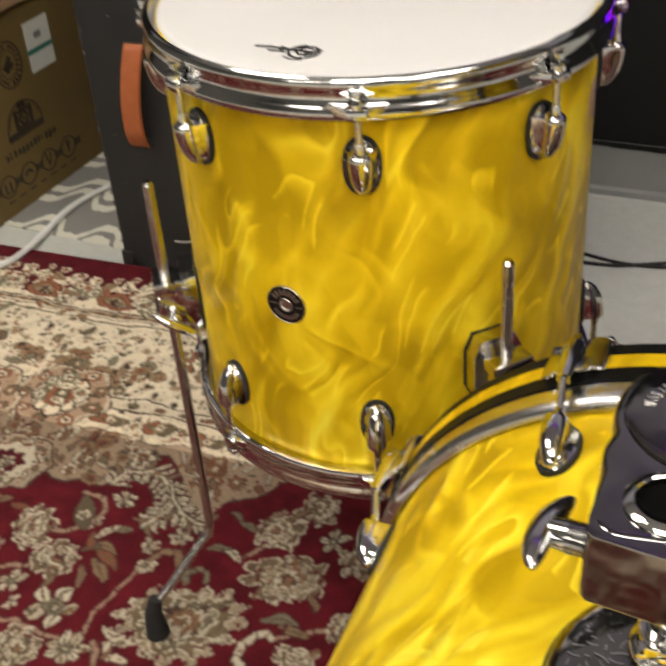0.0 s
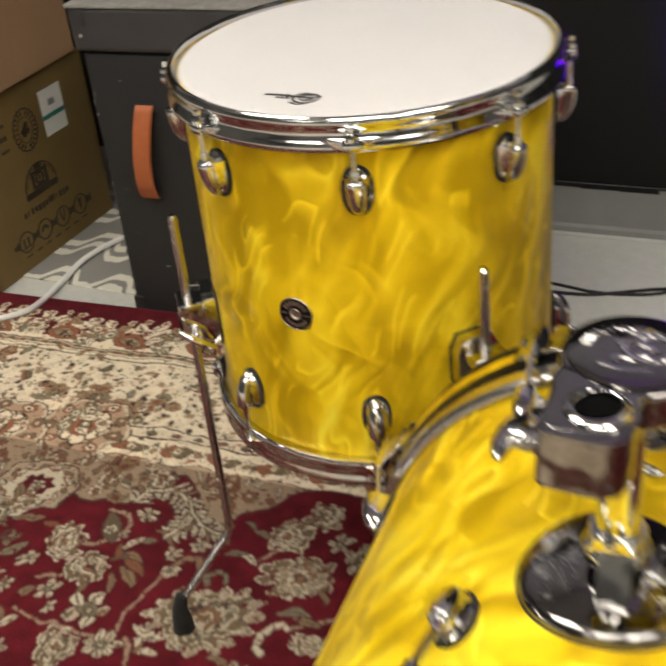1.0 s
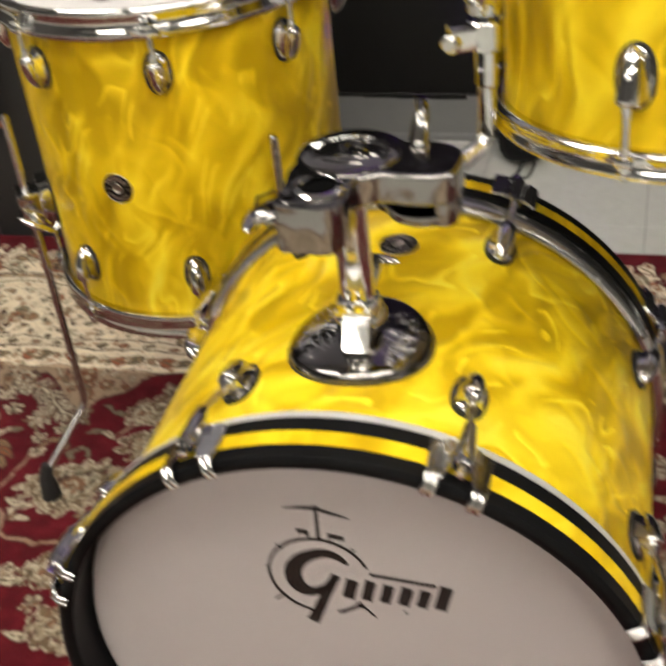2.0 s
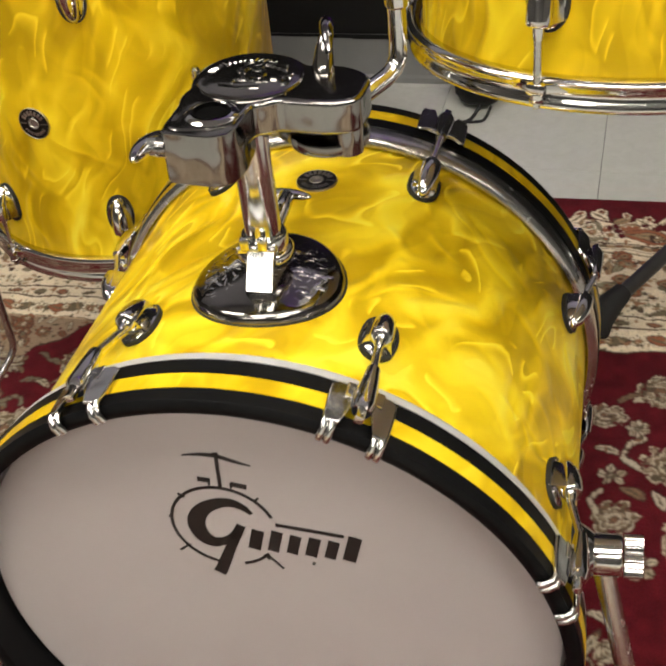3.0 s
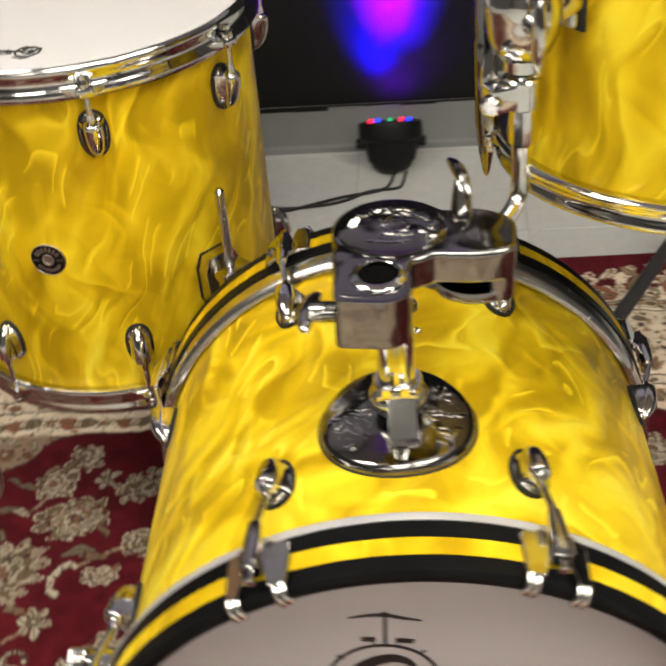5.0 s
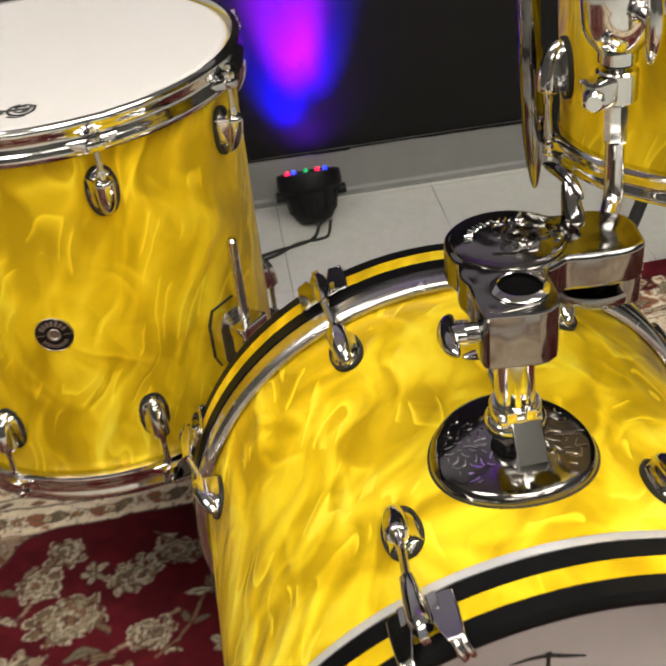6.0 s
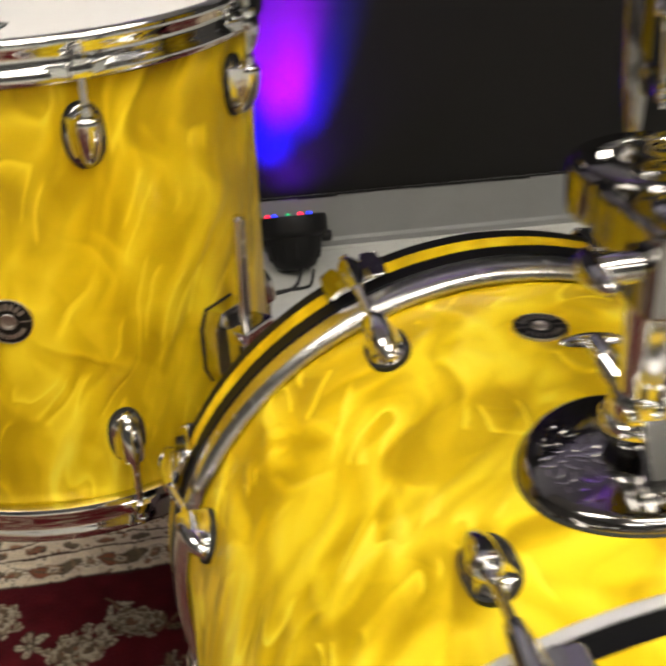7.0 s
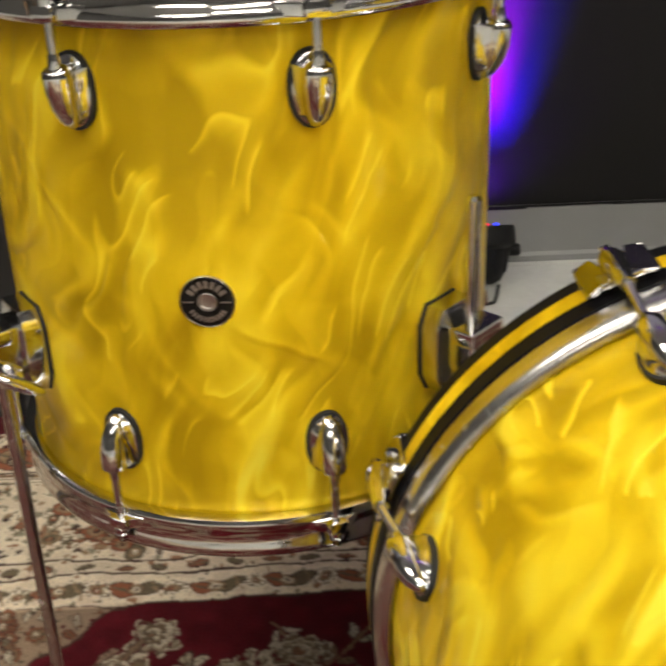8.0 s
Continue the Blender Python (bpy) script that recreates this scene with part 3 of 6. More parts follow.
def badge(parent, m, r=0.0172):
    plate = part("badge", lathe([(0.0060, 0.0004), (0.0060, 0.0016), (r - 0.001, 0.0012), (r, 0.0006), (r, -0.001), (0.0060, -0.001)], 40), BADGE_BLACK, parent, "round black and nickel maker's badge", m)
    part("rim", lathe([(r - 0.0007, 0.0009), (r - 0.0003, 0.0015), (r + 0.0001, 0.0010), (r + 0.0001, -0.001), (r - 0.0007, -0.001)], 40), BADGE_METAL, plate)
    part("grommet", lathe([(0, 0.0006), (0.0040, 0.0008), (0.0046, 0.0020), (0.0058, 0.0022), (0.0066, 0.0010), (0.0066, -0.001)], 28, closed=False), BADGE_METAL, plate, "nickel vent grommet")
    bars = bmesh.new()
    for k in range(7):
        a = radians(33 + k * 19)
        rot = Matrix.Rotation(a - math.pi / 2, 4, "Z")
        block((0.0026, 0.0048, 0.0004), (0.0118 * math.cos(a), 0.0118 * math.sin(a), 0.0016), 0, bars, rot=rot)
    for k in range(11):
        a = radians(213 + k * 11.4)
        rot = Matrix.Rotation(a - math.pi / 2, 4, "Z")
        block((0.0015, 0.0034, 0.0004), (0.0118 * math.cos(a), 0.0118 * math.sin(a), 0.0016), 0, bars, rot=rot)
    for a in (0, math.pi):
        block((0.0070, 0.0008, 0.0004), (0.0118 * math.cos(a), 0.0118 * math.sin(a), 0.0016), 0, bars)
    part("lettering", bars, BADGE_METAL, plate, "worn nickel marks round the badge", smooth=0)


def wrap_seamless_shell(r, z0, z1, thick=0.006):
    n = 14
    outer = [(r, z0 + (z1 - z0) * k / n) for k in range(n + 1)]
    return lathe(outer + [(r - thick, z1), (r - thick, z0)], 160)


def tom(name, m, label, radius, z0, z1, angles, lug_z, pearl_mat, low_lug_z, low_start, low_tall):
    """A tom on its own z axis: shell from z0 to z1, hoops, heads, lugs at both ends."""
    ob = thing(name, m, label, "drum")
    part("shell", wrap_seamless_shell(radius, z0, z1), pearl_mat, ob, "glossy yellow pearl wrapped shell")
    part("top_head", lathe([(0, z1 + 0.0035), (radius * 0.5, z1 + 0.0035), (radius - 0.006, z1 + 0.0035), (radius - 0.001, z1 + 0.0005), (radius + 0.0025, z1 - 0.008), (radius + 0.0025, z1 - 0.010)], 128, closed=False), HEAD_WHITE, ob, "white coated drum head")
    part("bottom_head", lathe([(0, z0 - 0.003), (radius - 0.006, z0 - 0.003), (radius + 0.0022, z0 + 0.003), (radius + 0.0022, z0 + 0.005)], 128, closed=False), HEAD_WHITE, ob, "pale bottom drum head")
    part("top_hoop", lathe(hoop_profile(radius, z1 - 0.0235, 1, 0.77), 160), CHROME, ob, "chrome die-cast hoop")
    part("bottom_hoop", lathe(hoop_profile(radius, z0 + low_start, -1, low_tall), 160), CHROME, ob, "chrome die-cast hoop")
    for a in angles:
        add_lug(ob, radius, a, z1 - lug_z, 1)
        add_lug(ob, radius, a, z0 + low_lug_z, -1)
        part("hoop_ear", EAR, None, ob, "chrome hoop ear with key bolt", at_shell(radius + 0.010, a, z1 - 0.0190, 1) @ Matrix.Scale(0.82, 4))
        part("hoop_ear", EAR, None, ob, "chrome hoop ear with key bolt", at_shell(radius + 0.010, a, z0 + low_start - 0.006 * low_tall, -1) @ Matrix.Scale(min(0.8, 0.30 + 0.65 * low_tall), 4))
        add_rod(ob, radius, a, z1 - lug_z + 0.020, z1 - 0.006)
        add_rod(ob, radius, a, z0 + low_start - 0.016, z0 + low_lug_z - 0.020)
    return ob


def wing_screw(parent, m, length=0.03, wing=0.036, label="chrome wing screw", stem=0.0062, thick=0.0034, deep=0.0056, curl=9.0, threaded=False):
    """A screw along z with a T-shaped wing at its end. curl: how far the wing's tips bend back."""
    if threaded:
        turns = [(0.22 + 0.055 * k / 2, stem * (1.0 if k % 2 else 1.12)) for k in range(17)]
        bm = tube([(0, 0, 0), (0, 0, length * 0.20)] + [(0, 0, length * z) for z, _ in turns] + [(0, 0, length)], [stem * 0.6, stem * 0.6] + [r for _, r in turns] + [stem], 18)
    else:
        bm = tube([(0, 0, 0), (0, 0, length * 0.55), (0, 0, length * 0.6), (0, 0, length)], [stem, stem, stem * 0.73, stem * 0.73], 14)
    blade = ball((wing * 0.5, thick, deep), (0, 0, length + 0.0035), u=24, v=14)
    for v in blade.verts:
        v.co.z -= curl * v.co.x ** 2
    joined(bm, blade)
    return part("wing_screw", bm, CHROME, parent, label, m)


# ---- the floor tom ----
FT_ANGLES = [-118.9 + 45 * k for k in range(8)]
FT = Matrix.Translation((-0.3075, 0.4960, 0)) @ pose(0, 0, 0, 0.2, 0.4, 0)
floor_tom = tom("floor_tom", FT, "yellow pearl floor tom with chrome hoops and lugs on three legs", 0.177, 0.3055, 0.6665, FT_ANGLES, 0.0625, PEARL_TALL, 0.0625, 0.0120, 0.80)
badge(floor_tom, at_shell(0.1772, -96.4, 0.476, 1))
mark = bmesh.new()
stroke(arc(0.012, 0, 0.013, 100, 395, 26), 0.0028, 0.0, 0.0005, mark)
stroke([(-0.034, 0.001), (-0.02, 0.003), (0.0, 0.001), (0.02, 0.0015)], 0.0036, 0.0, 0.0005, mark)
stroke([(-0.020, -0.004), (-0.004, -0.004)], 0.0026, 0.0, 0.0005, mark)
stroke([(0.004, 0.008), (0.016, 0.012), (0.026, 0.006)], 0.0022, 0.0, 0.0005, mark)
stroke([(0.0, -0.014), (0.010, -0.018), (0.018, -0.015)], 0.0016, 0.0, 0.0005, mark)
stroke(arc(0.013, 0.001, 0.0075, 60, 330, 16), 0.0020, 0.0, 0.0005, mark)
stroke([(-0.012, 0.006), (-0.004, 0.002), (-0.010, -0.001)], 0.0020, 0.0, 0.0005, mark)
stroke([(0.012, -0.006), (0.019, -0.001), (0.021, 0.007)], 0.0024, 0.0, 0.0005, mark)
part("head_print", mark, BLACK_PRINT, floor_tom, "small black maker's mark", pose(-0.014, -0.137, 0.6702, 0, 0, -4) @ Matrix.Scale(0.86, 4), 0)


def tom_leg(angle, r_leg, top, bend, foot_r, foot_turn=0.0):
    """A leg bracket on the shell with a bent steel leg through it and a rubber foot."""
    m = at_shell(0.177, angle, 0.414, 1)
    hexa = [(-0.0155, -0.032), (-0.0222, -0.018), (-0.0222, 0.018), (-0.0155, 0.032), (0.0155, 0.032), (0.0222, 0.018), (0.0222, -0.018), (0.0155, -0.032)]
    slope = prism([(x * 0.972, y * 0.975) for x, y in hexa], 0.001, 0.0150, 0.0012)
    br = part("leg_bracket", slope, CHROME, floor_tom, "chrome leg bracket", m)
    part("gasket", prism(hexa, -0.004, 0.0015), BLACK_RUBBER, br, "black rubber gasket", smooth=0)
    body = block((0.030, 0.034, 0.030), (0, 0.004, 0.024), 0.004)
    block((0.036, 0.012, 0.020), (0, 0.016, 0.030), 0.003, body)
    part("clamp", body, CHROME, br)
    part("pad", block((0.022, 0.012, 0.002), (0, -0.004, 0.0400), 0.0005), BLACK_PLASTIC, br, "black clamp insert")
    wing_screw(br, pose(0.012, -0.014, 0.026, 0, 90, 0) @ pose(0, 0, 0, 0, 0, -37), 0.014, 0.044, thick=0.0048, deep=0.0062, curl=6.0)
    part("screw_boss", block((0.026, 0.020, 0.022), (0, -0.016, 0.022), 0.005, segments=3), CHROME, br)
    a, f = radians(angle), radians(angle + foot_turn)
    u, w = Vector((math.cos(a), math.sin(a), 0)), Vector((math.cos(f), math.sin(f), 0))
    top_p, bend_p, foot_p = u * r_leg + Vector((0, 0, top)), u * r_leg + Vector((0, 0, bend)), w * foot_r + Vector((0, 0, 0.004))
    kick = (foot_p + Vector((0, 0, 0.038)) - bend_p).normalized()
    pts = [top_p, u * r_leg + Vector((0, 0, 0.30)), bend_p + Vector((0, 0, 0.012)), bend_p + Vector((0, 0, 0.004)) + kick * 0.003, bend_p + kick * 0.012, foot_p + Vector((0, 0, 0.038))]
    leg = part("leg", tube(pts, 0.0048, 14), STEEL, floor_tom, "bent steel leg")
    part("leg_tip", tube([top_p, top_p + Vector((0, 0, 0.003))], [0.0048, 0.003], 14), CHROME, leg)
    foot = tube([foot_p + Vector((0, 0, 0.046)) - kick * 0.008, foot_p + Vector((0, 0, 0.034)), foot_p + Vector((0, 0, 0.018)), foot_p], [0.0070, 0.0090, 0.0115, 0.0130], 18)
    part("rubber_foot", foot, BLACK_RUBBER, leg, "black rubber foot")


tom_leg(212.7, 0.2055, 0.5275, 0.116, 0.2826, 5.7)
tom_leg(-43.2, 0.2030, 0.5200, 0.116, 0.2700)
tom_leg(86.0, 0.2040, 0.5250, 0.116, 0.2700)


# ---- the bass drum ----
BD_R, BD_ZC = 0.2286, 0.277
# local z of the drum points to its front head
BD = Matrix.Translation((0.008, 0.081, BD_ZC)) @ pose(0, 0, 0, 89.6, 0, 0.33)
bass_drum = thing("bass_drum", BD, "yellow pearl bass drum with black striped hoops and chrome fittings", "drum")
F0, B0 = 0.161, -0.161  # shell ends along the axis
part("shell", wrap_seamless_shell(BD_R, B0, F0, 0.007), PEARL_WIDE, bass_drum, "glossy yellow pearl wrapped shell")


def bass_end(sign, end, head_mat, head_name):
    z = lambda d: sign * (end + d)
    top = 0.0120
    back = [(BD_R + 0.0016, z(-0.0115)), (BD_R + 0.0024, z(-0.0122)), (BD_R + 0.0064, z(-0.0118)), (BD_R + 0.0092, z(-0.0098)), (BD_R + 0.0108, z(-0.0058)), (BD_R + 0.0114, z(0.0000)), (BD_R + 0.0114, z(0.0064)), (BD_R - 0.002, z(0.0064)), (BD_R - 0.002, z(-0.0030)), (BD_R + 0.0016, z(-0.0060))]
    ring = back if sign < 0 else [(BD_R + 0.0004, z(-0.0030)), (BD_R + top * 0.64, z(-0.0028)), (BD_R + top * 0.90, z(-0.0012)), (BD_R + top, z(0.0018)), (BD_R + top, z(0.0064)), (BD_R - 0.002, z(0.0064)), (BD_R - 0.002, z(-0.0030))]
    part("counter_ring", lathe(ring, 160), ALUMINIUM if sign > 0 else STEEL, bass_drum, "silver head ring")
    outer = BD_R + 0.0125
    hoop = [(BD_R + 0.0005, z(0.006)), (outer - 0.002, z(0.006)), (outer, z(0.008)), (outer, z(0.0220)), (outer - 0.0008, z(0.0222)), (outer - 0.0008, z(0.0366)), (outer, z(0.0368)), (outer, z(0.0485)), (outer - 0.003, z(0.0508)), (BD_R + 0.0045, z(0.0510)), (BD_R + 0.0005, z(0.0485))]
    part("hoop", lathe(hoop, 192), BLACK_LACQUER, bass_drum, "black lacquered wooden hoop")
    stripe = [(outer - 0.0007, z(0.0223)), (outer + 0.0002, z(0.0224)), (outer + 0.0002, z(0.0364)), (outer - 0.0007, z(0.0365)), (outer - 0.0012, z(0.029))]
    part("hoop_inlay", lathe(stripe, 192), PEARL_STRIP, bass_drum, "yellow pearl inlay stripe")
    head = [(0, z(0.0180)), (BD_R * 0.5, z(0.0180)), (BD_R - 0.010, z(0.0180)), (BD_R - 0.004, z(0.0170)), (BD_R + 0.0004, z(0.003))]
    part(head_name, lathe(head, 128, closed=False), head_mat, bass_drum, "plain smooth white drum head")


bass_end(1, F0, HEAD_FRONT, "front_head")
bass_end(-1, -B0, HEAD_WHITE, "batter_head")


def claw_mesh():
    """A hoop claw. x along the hoop, y towards the head side, z outwards; its origin lies on the middle of the hoop's outside."""
    bm = bmesh.new()
    for q in (-1, 1):
        wing = [(0.0062, -0.0125), (0.0185, -0.0150), (0.0222, -0.0128), (0.0226, 0.0000), (0.0218, 0.0185), (0.0200, 0.0225), (0.0110, 0.0225), (0.0088, 0.0160), (0.0064, 0.0060)]
        one = prism([(q * x, y) for x, y in wing], 0.0015, 0.0052, 0.0014, segments=3)
        for v in one.verts:
            v.co.z += 0.0030 - 0.28 * max(0.0, abs(v.co.x) - 0.008)
        joined(bm, one)
        for k in (-0.7, 0.7):
            line = [(q * 0.0165 + 0.0036 * k, 0.0200, 0.0030), (q * 0.0165 + 0.0036 * k, 0.0242, 0.0014), (q * 0.0165 + 0.0036 * k, 0.0262, -0.0030), (q * 0.0165 + 0.0036 * k, 0.0256, -0.0090)]
            tube(line, 0.0027, 10, bm)
    block((0.026, 0.014, 0.005), (0, -0.008, 0.0055), 0.0015, bm)
    boss = tube([(0, -0.030, 0.0108), (0, -0.014, 0.0108), (0, 0.004, 0.0100), (0, 0.010, 0.0095)], [0.0048, 0.0066, 0.0080, 0.0064], 16)
    joined(bm, boss)
    block((0.0062, 0.010, 0.0062), (0, 0.0145, 0.0105), 0.0012, bm)
    return mesh_of(bm, "claw", CHROME, 40)


CLAW = claw_mesh()
for k in range(8):
    ang = 90 + 22.5 + 45 * k  # local y is up once the drum lies on its side
    for sign, lug_z, hoop_mid in ((1, 0.1010, 0.161 + 0.0285), (-1, -0.1120, -0.161 - 0.0285)):
        add_lug(bass_drum, BD_R, ang, lug_z, sign)
        if not 260 < ang % 360 < 280:
            part("claw", CLAW, None, bass_drum, "chrome hoop claw with key bolt", at_shell(BD_R + 0.0127, ang, hoop_mid, sign))
        a = radians(ang)
        o = Vector((math.cos(a), math.sin(a), 0))
        p0, p1 = o * (BD_R + 0.0138) + Vector((0, 0, lug_z + sign * 0.020)), o * (BD_R + 0.0235) + Vector((0, 0, hoop_mid - sign * 0.030))
        part("tension_rod", tube([p0, p1], 0.0029, 10), STEEL, bass_drum, "thin steel tension rod")
badge(bass_drum, at_shell(BD_R + 0.0002, 90 - 0.6, -0.0870, -1), 0.0172)

# the printed emblem on the front head: a ring with a cymbal, a heavy hook and a row of slanted bars
emblem = bmesh.new()
Z0, Z1 = 0.0, 0.0005
stroke([(-0.0558, 0.1577), (-0.043, 0.1598), (-0.0311, 0.1597), (-0.019, 0.1558), (-0.0067, 0.1525)], [0.0008, 0.0026, 0.0034, 0.0028, 0.0008], Z0, Z1, emblem)
stroke([(-0.0311, 0.1625), (-0.0308, 0.1585)], 0.0042, Z0, Z1, emblem)
stroke([(-0.0309, 0.158), (-0.0322, 0.1285)], 0.0027, Z0, Z1, emblem)
stroke([(-0.0482, 0.1356), (-0.0388, 0.1346)], 0.0042, Z0, Z1, emblem)
stroke([(-0.0400, 0.136), (-0.0402, 0.1300)], 0.0016, Z0, Z1, emblem)
stroke([(-0.0240, 0.1332), (-0.0124, 0.1312)], 0.0042, Z0, Z1, emblem)
stroke([(-0.0238, 0.134), (-0.0240, 0.1290)], 0.0016, Z0, Z1, emblem)
ring_pts = [(-0.0355 + 0.0398 * math.cos(radians(a)), 0.0888 + 0.0394 * math.sin(radians(a))) for a in range(20, 262, 6)]
stroke(ring_pts, 0.0024, Z0, Z1, emblem)
ring_pts = [(-0.0355 + 0.0398 * math.cos(radians(a)), 0.0888 + 0.0394 * math.sin(radians(a))) for a in range(286, 326, 5)]
stroke(ring_pts, 0.0024, Z0, Z1, emblem)
for a, b in (((-0.0744, 0.0586), (-0.065, 0.0658)), ((-0.0062, 0.0634), (0.005, 0.0492)), ((-0.0772, 0.0945), (-0.0738, 0.0938)), ((-0.066, 0.119), (-0.0615, 0.1155)), ((-0.0052, 0.1215), (-0.0085, 0.118)), ((-0.008, 0.0630), (-0.0045, 0.0575))):
    stroke([a, b], 0.0017, Z0, Z1, emblem)
hook = [(-0.0125, 0.1045), (-0.0185, 0.1105), (-0.0270, 0.1140), (-0.0370, 0.1125), (-0.0480, 0.1060), (-0.0545, 0.0970), (-0.0565, 0.0870), (-0.0535, 0.0765), (-0.0460, 0.0715), (-0.0375, 0.0735), (-0.0300, 0.0800), (-0.0235, 0.0905)]
broads = [0.0030, 0.0060, 0.0080, 0.0095, 0.0115, 0.0135, 0.0140, 0.0130, 0.0105, 0.0075, 0.0055, 0.0050]
hook_line = smooth_line([(x, y, w) for (x, y), w in zip(hook, broads)], 6)
stroke([(p.x, p.y) for p in hook_line], [p.z for p in hook_line], Z0, Z1, emblem)
stroke([(-0.0222, 0.0915), (-0.0330, 0.0680), (-0.0440, 0.0420), (-0.0465, 0.0375)], [0.0070, 0.0080, 0.0098, 0.0100], Z0, Z1, emblem)
stroke([(0.0042, 0.0957), (0.0541, 0.0901)], 0.0030, Z0, Z1, emblem)
for k, (h, w) in enumerate(((0.020, 0.0095), (0.021, 0.0085), (0.019, 0.0085), (0.019, 0.0090), (0.018, 0.0085), (0.025, 0.0100))):
    x = -0.0150 + k * 0.0142
    stroke([(x, 0.0680 - 0.0006 * k), (x + h * 0.26, 0.0680 - 0.0006 * k + h)], w, Z0, Z1, emblem)
stroke(arc(0.0292, 0.0583, 0.0011, 0, 350, 10), 0.0006, Z0, Z1, emblem)
part("emblem_print", emblem, BLACK_PRINT, bass_drum, "black printed drum emblem", pose(0.0150, 0.0040, 0.1793), 0)


def spur(side):
    """A folding spur on the side of the bass drum: bracket, knob, leg and rubber tip, in the drum's own frame."""
    s = side
    m = at_shell(BD_R, 90 - s * 88, 0.095, 1)
    br = part("spur_bracket", lathe([(0, 0.016), (0.0165, 0.016), (0.019, 0.013), (0.023, 0.006), (0.024, 0.0), (0, 0.0)], 32, closed=False), CHROME, bass_drum, "chrome spur bracket", m)
    part("gasket", lathe([(0, 0.001), (0.026, 0.001), (0.026, -0.003), (0, -0.003)], 32, closed=False), BLACK_RUBBER, br)
    part("barrel", lathe([(0, 0.014), (0.0160, 0.014), (0.0168, 0.016), (0.0168, 0.035), (0.0155, 0.037), (0, 0.037)], 36, closed=False), CHROME, br, "smooth chrome barrel")
    flutes = [(0.0162 + 0.0009 * math.cos(20 * 2 * math.pi * k / 160)) for k in range(160)]
    knob = prism([(q * math.cos(2 * math.pi * k / 160), q * math.sin(2 * math.pi * k / 160)) for k, q in enumerate(flutes)], 0.038, 0.053, 0.0018)
    part("knob", knob, CHROME, br, "knurled chrome spur knob")
    base = Vector((s * (BD_R + 0.022), 0.0, 0.097))
    tip = Vector((s * (BD_R + 0.085), -BD_ZC + 0.030, 0.160))
    leg = part("spur_leg", tube([base, base.lerp(tip, 0.5), tip], [0.0085, 0.0085, 0.0075], 16), STEEL, bass_drum, "round steel spur leg")
    down = (tip - base).normalized()
    part("rubber_tip", tube([tip - down * 0.004, tip + down * 0.014, Vector((tip.x + s * 0.008, -BD_ZC + 0.0045, tip.z + 0.008))], [0.011, 0.012, 0.009], 16), BLACK_RUBBER, leg, "black rubber tip")


spur(1)
spur(-1)


# ---- the tom holder on the bass drum ----
HOLD = Vector((0.007, 0.024, 0.5055))
tom_holder = thing("tom_holder", Matrix.Translation(HOLD), "chrome tom holder bolted to the top of the bass drum", "drum hardware")


def W(x, y, z):
    return (x - HOLD.x, y - HOLD.y, z - HOLD.z)


def saddle(rim, rise, drop, lift):
    """A round plate that follows the curve of the drum below it."""
    bm = bmesh.new()
    n, rings = 64, [0.0, 0.2, 0.4, 0.6, 0.78, 0.88, 0.93, 0.97, 1.0]
    rows = []
    for q in rings:
        ring = []
        for k in range(n if q else 1):
            a = 2 * math.pi * k / n
            x, y = rim * q * math.cos(a), rim * q * math.sin(a)
            wx = x + HOLD.x - 0.008
            surf = math.sqrt(BD_R ** 2 - wx ** 2) + BD_ZC - HOLD.z
            edge = rise if q < 0.9 else rise * math.sqrt(max(0.0, 1 - ((q - 0.9) / 0.1) ** 2))
            ring.append(bm.verts.new((x, y, surf + lift + edge + 0.006 * (1 - q * q) * (rise > 0.003))))
        rows.append(ring)
    skirt = []
    for v in rows[-1]:
        skirt.append(bm.verts.new((v.co.x, v.co.y, v.co.z - drop)))
    rows.append(skirt)
    for a, b in zip(rows, rows[1:]):
        for k in range(n):
            j = (k + 1) % n
            if len(a) == 1:
                bm.faces.new((a[0], b[k], b[j]))
            else:
                bm.faces.new((a[k], a[j], b[j], b[k]))
    return bm


plate = part("base_plate", saddle(0.0570, 0.0055, 0.003, 0.002), DIMMED_CHROME, tom_holder, "round domed chrome base plate")
part("gasket", saddle(0.0581, 0.0012, 0.004, 0.0015), BLACK_RUBBER, plate, "black rubber gasket")
marks = random.Random(12)
bars = []
for way in ([(-0.0034, 0.0), (0.0, 0.0004), (0.0034, 0.0)], [(-0.0022, 0.0), (0.0022, 0.0)], arc(0, -0.006, 0.0066, 62, 118, 6), arc(0, -0.004, 0.0046, 50, 130, 6), [(-0.0038, 0.0), (0.0, -0.0005), (0.0038, 0.0002)], [(-0.0014, 0.0), (0.0014, 0.0)]):
    bars.append(mesh_of(stroke(way, 0.0009, -0.0006, 0.0005), "raised_mark", CHROME, 30))
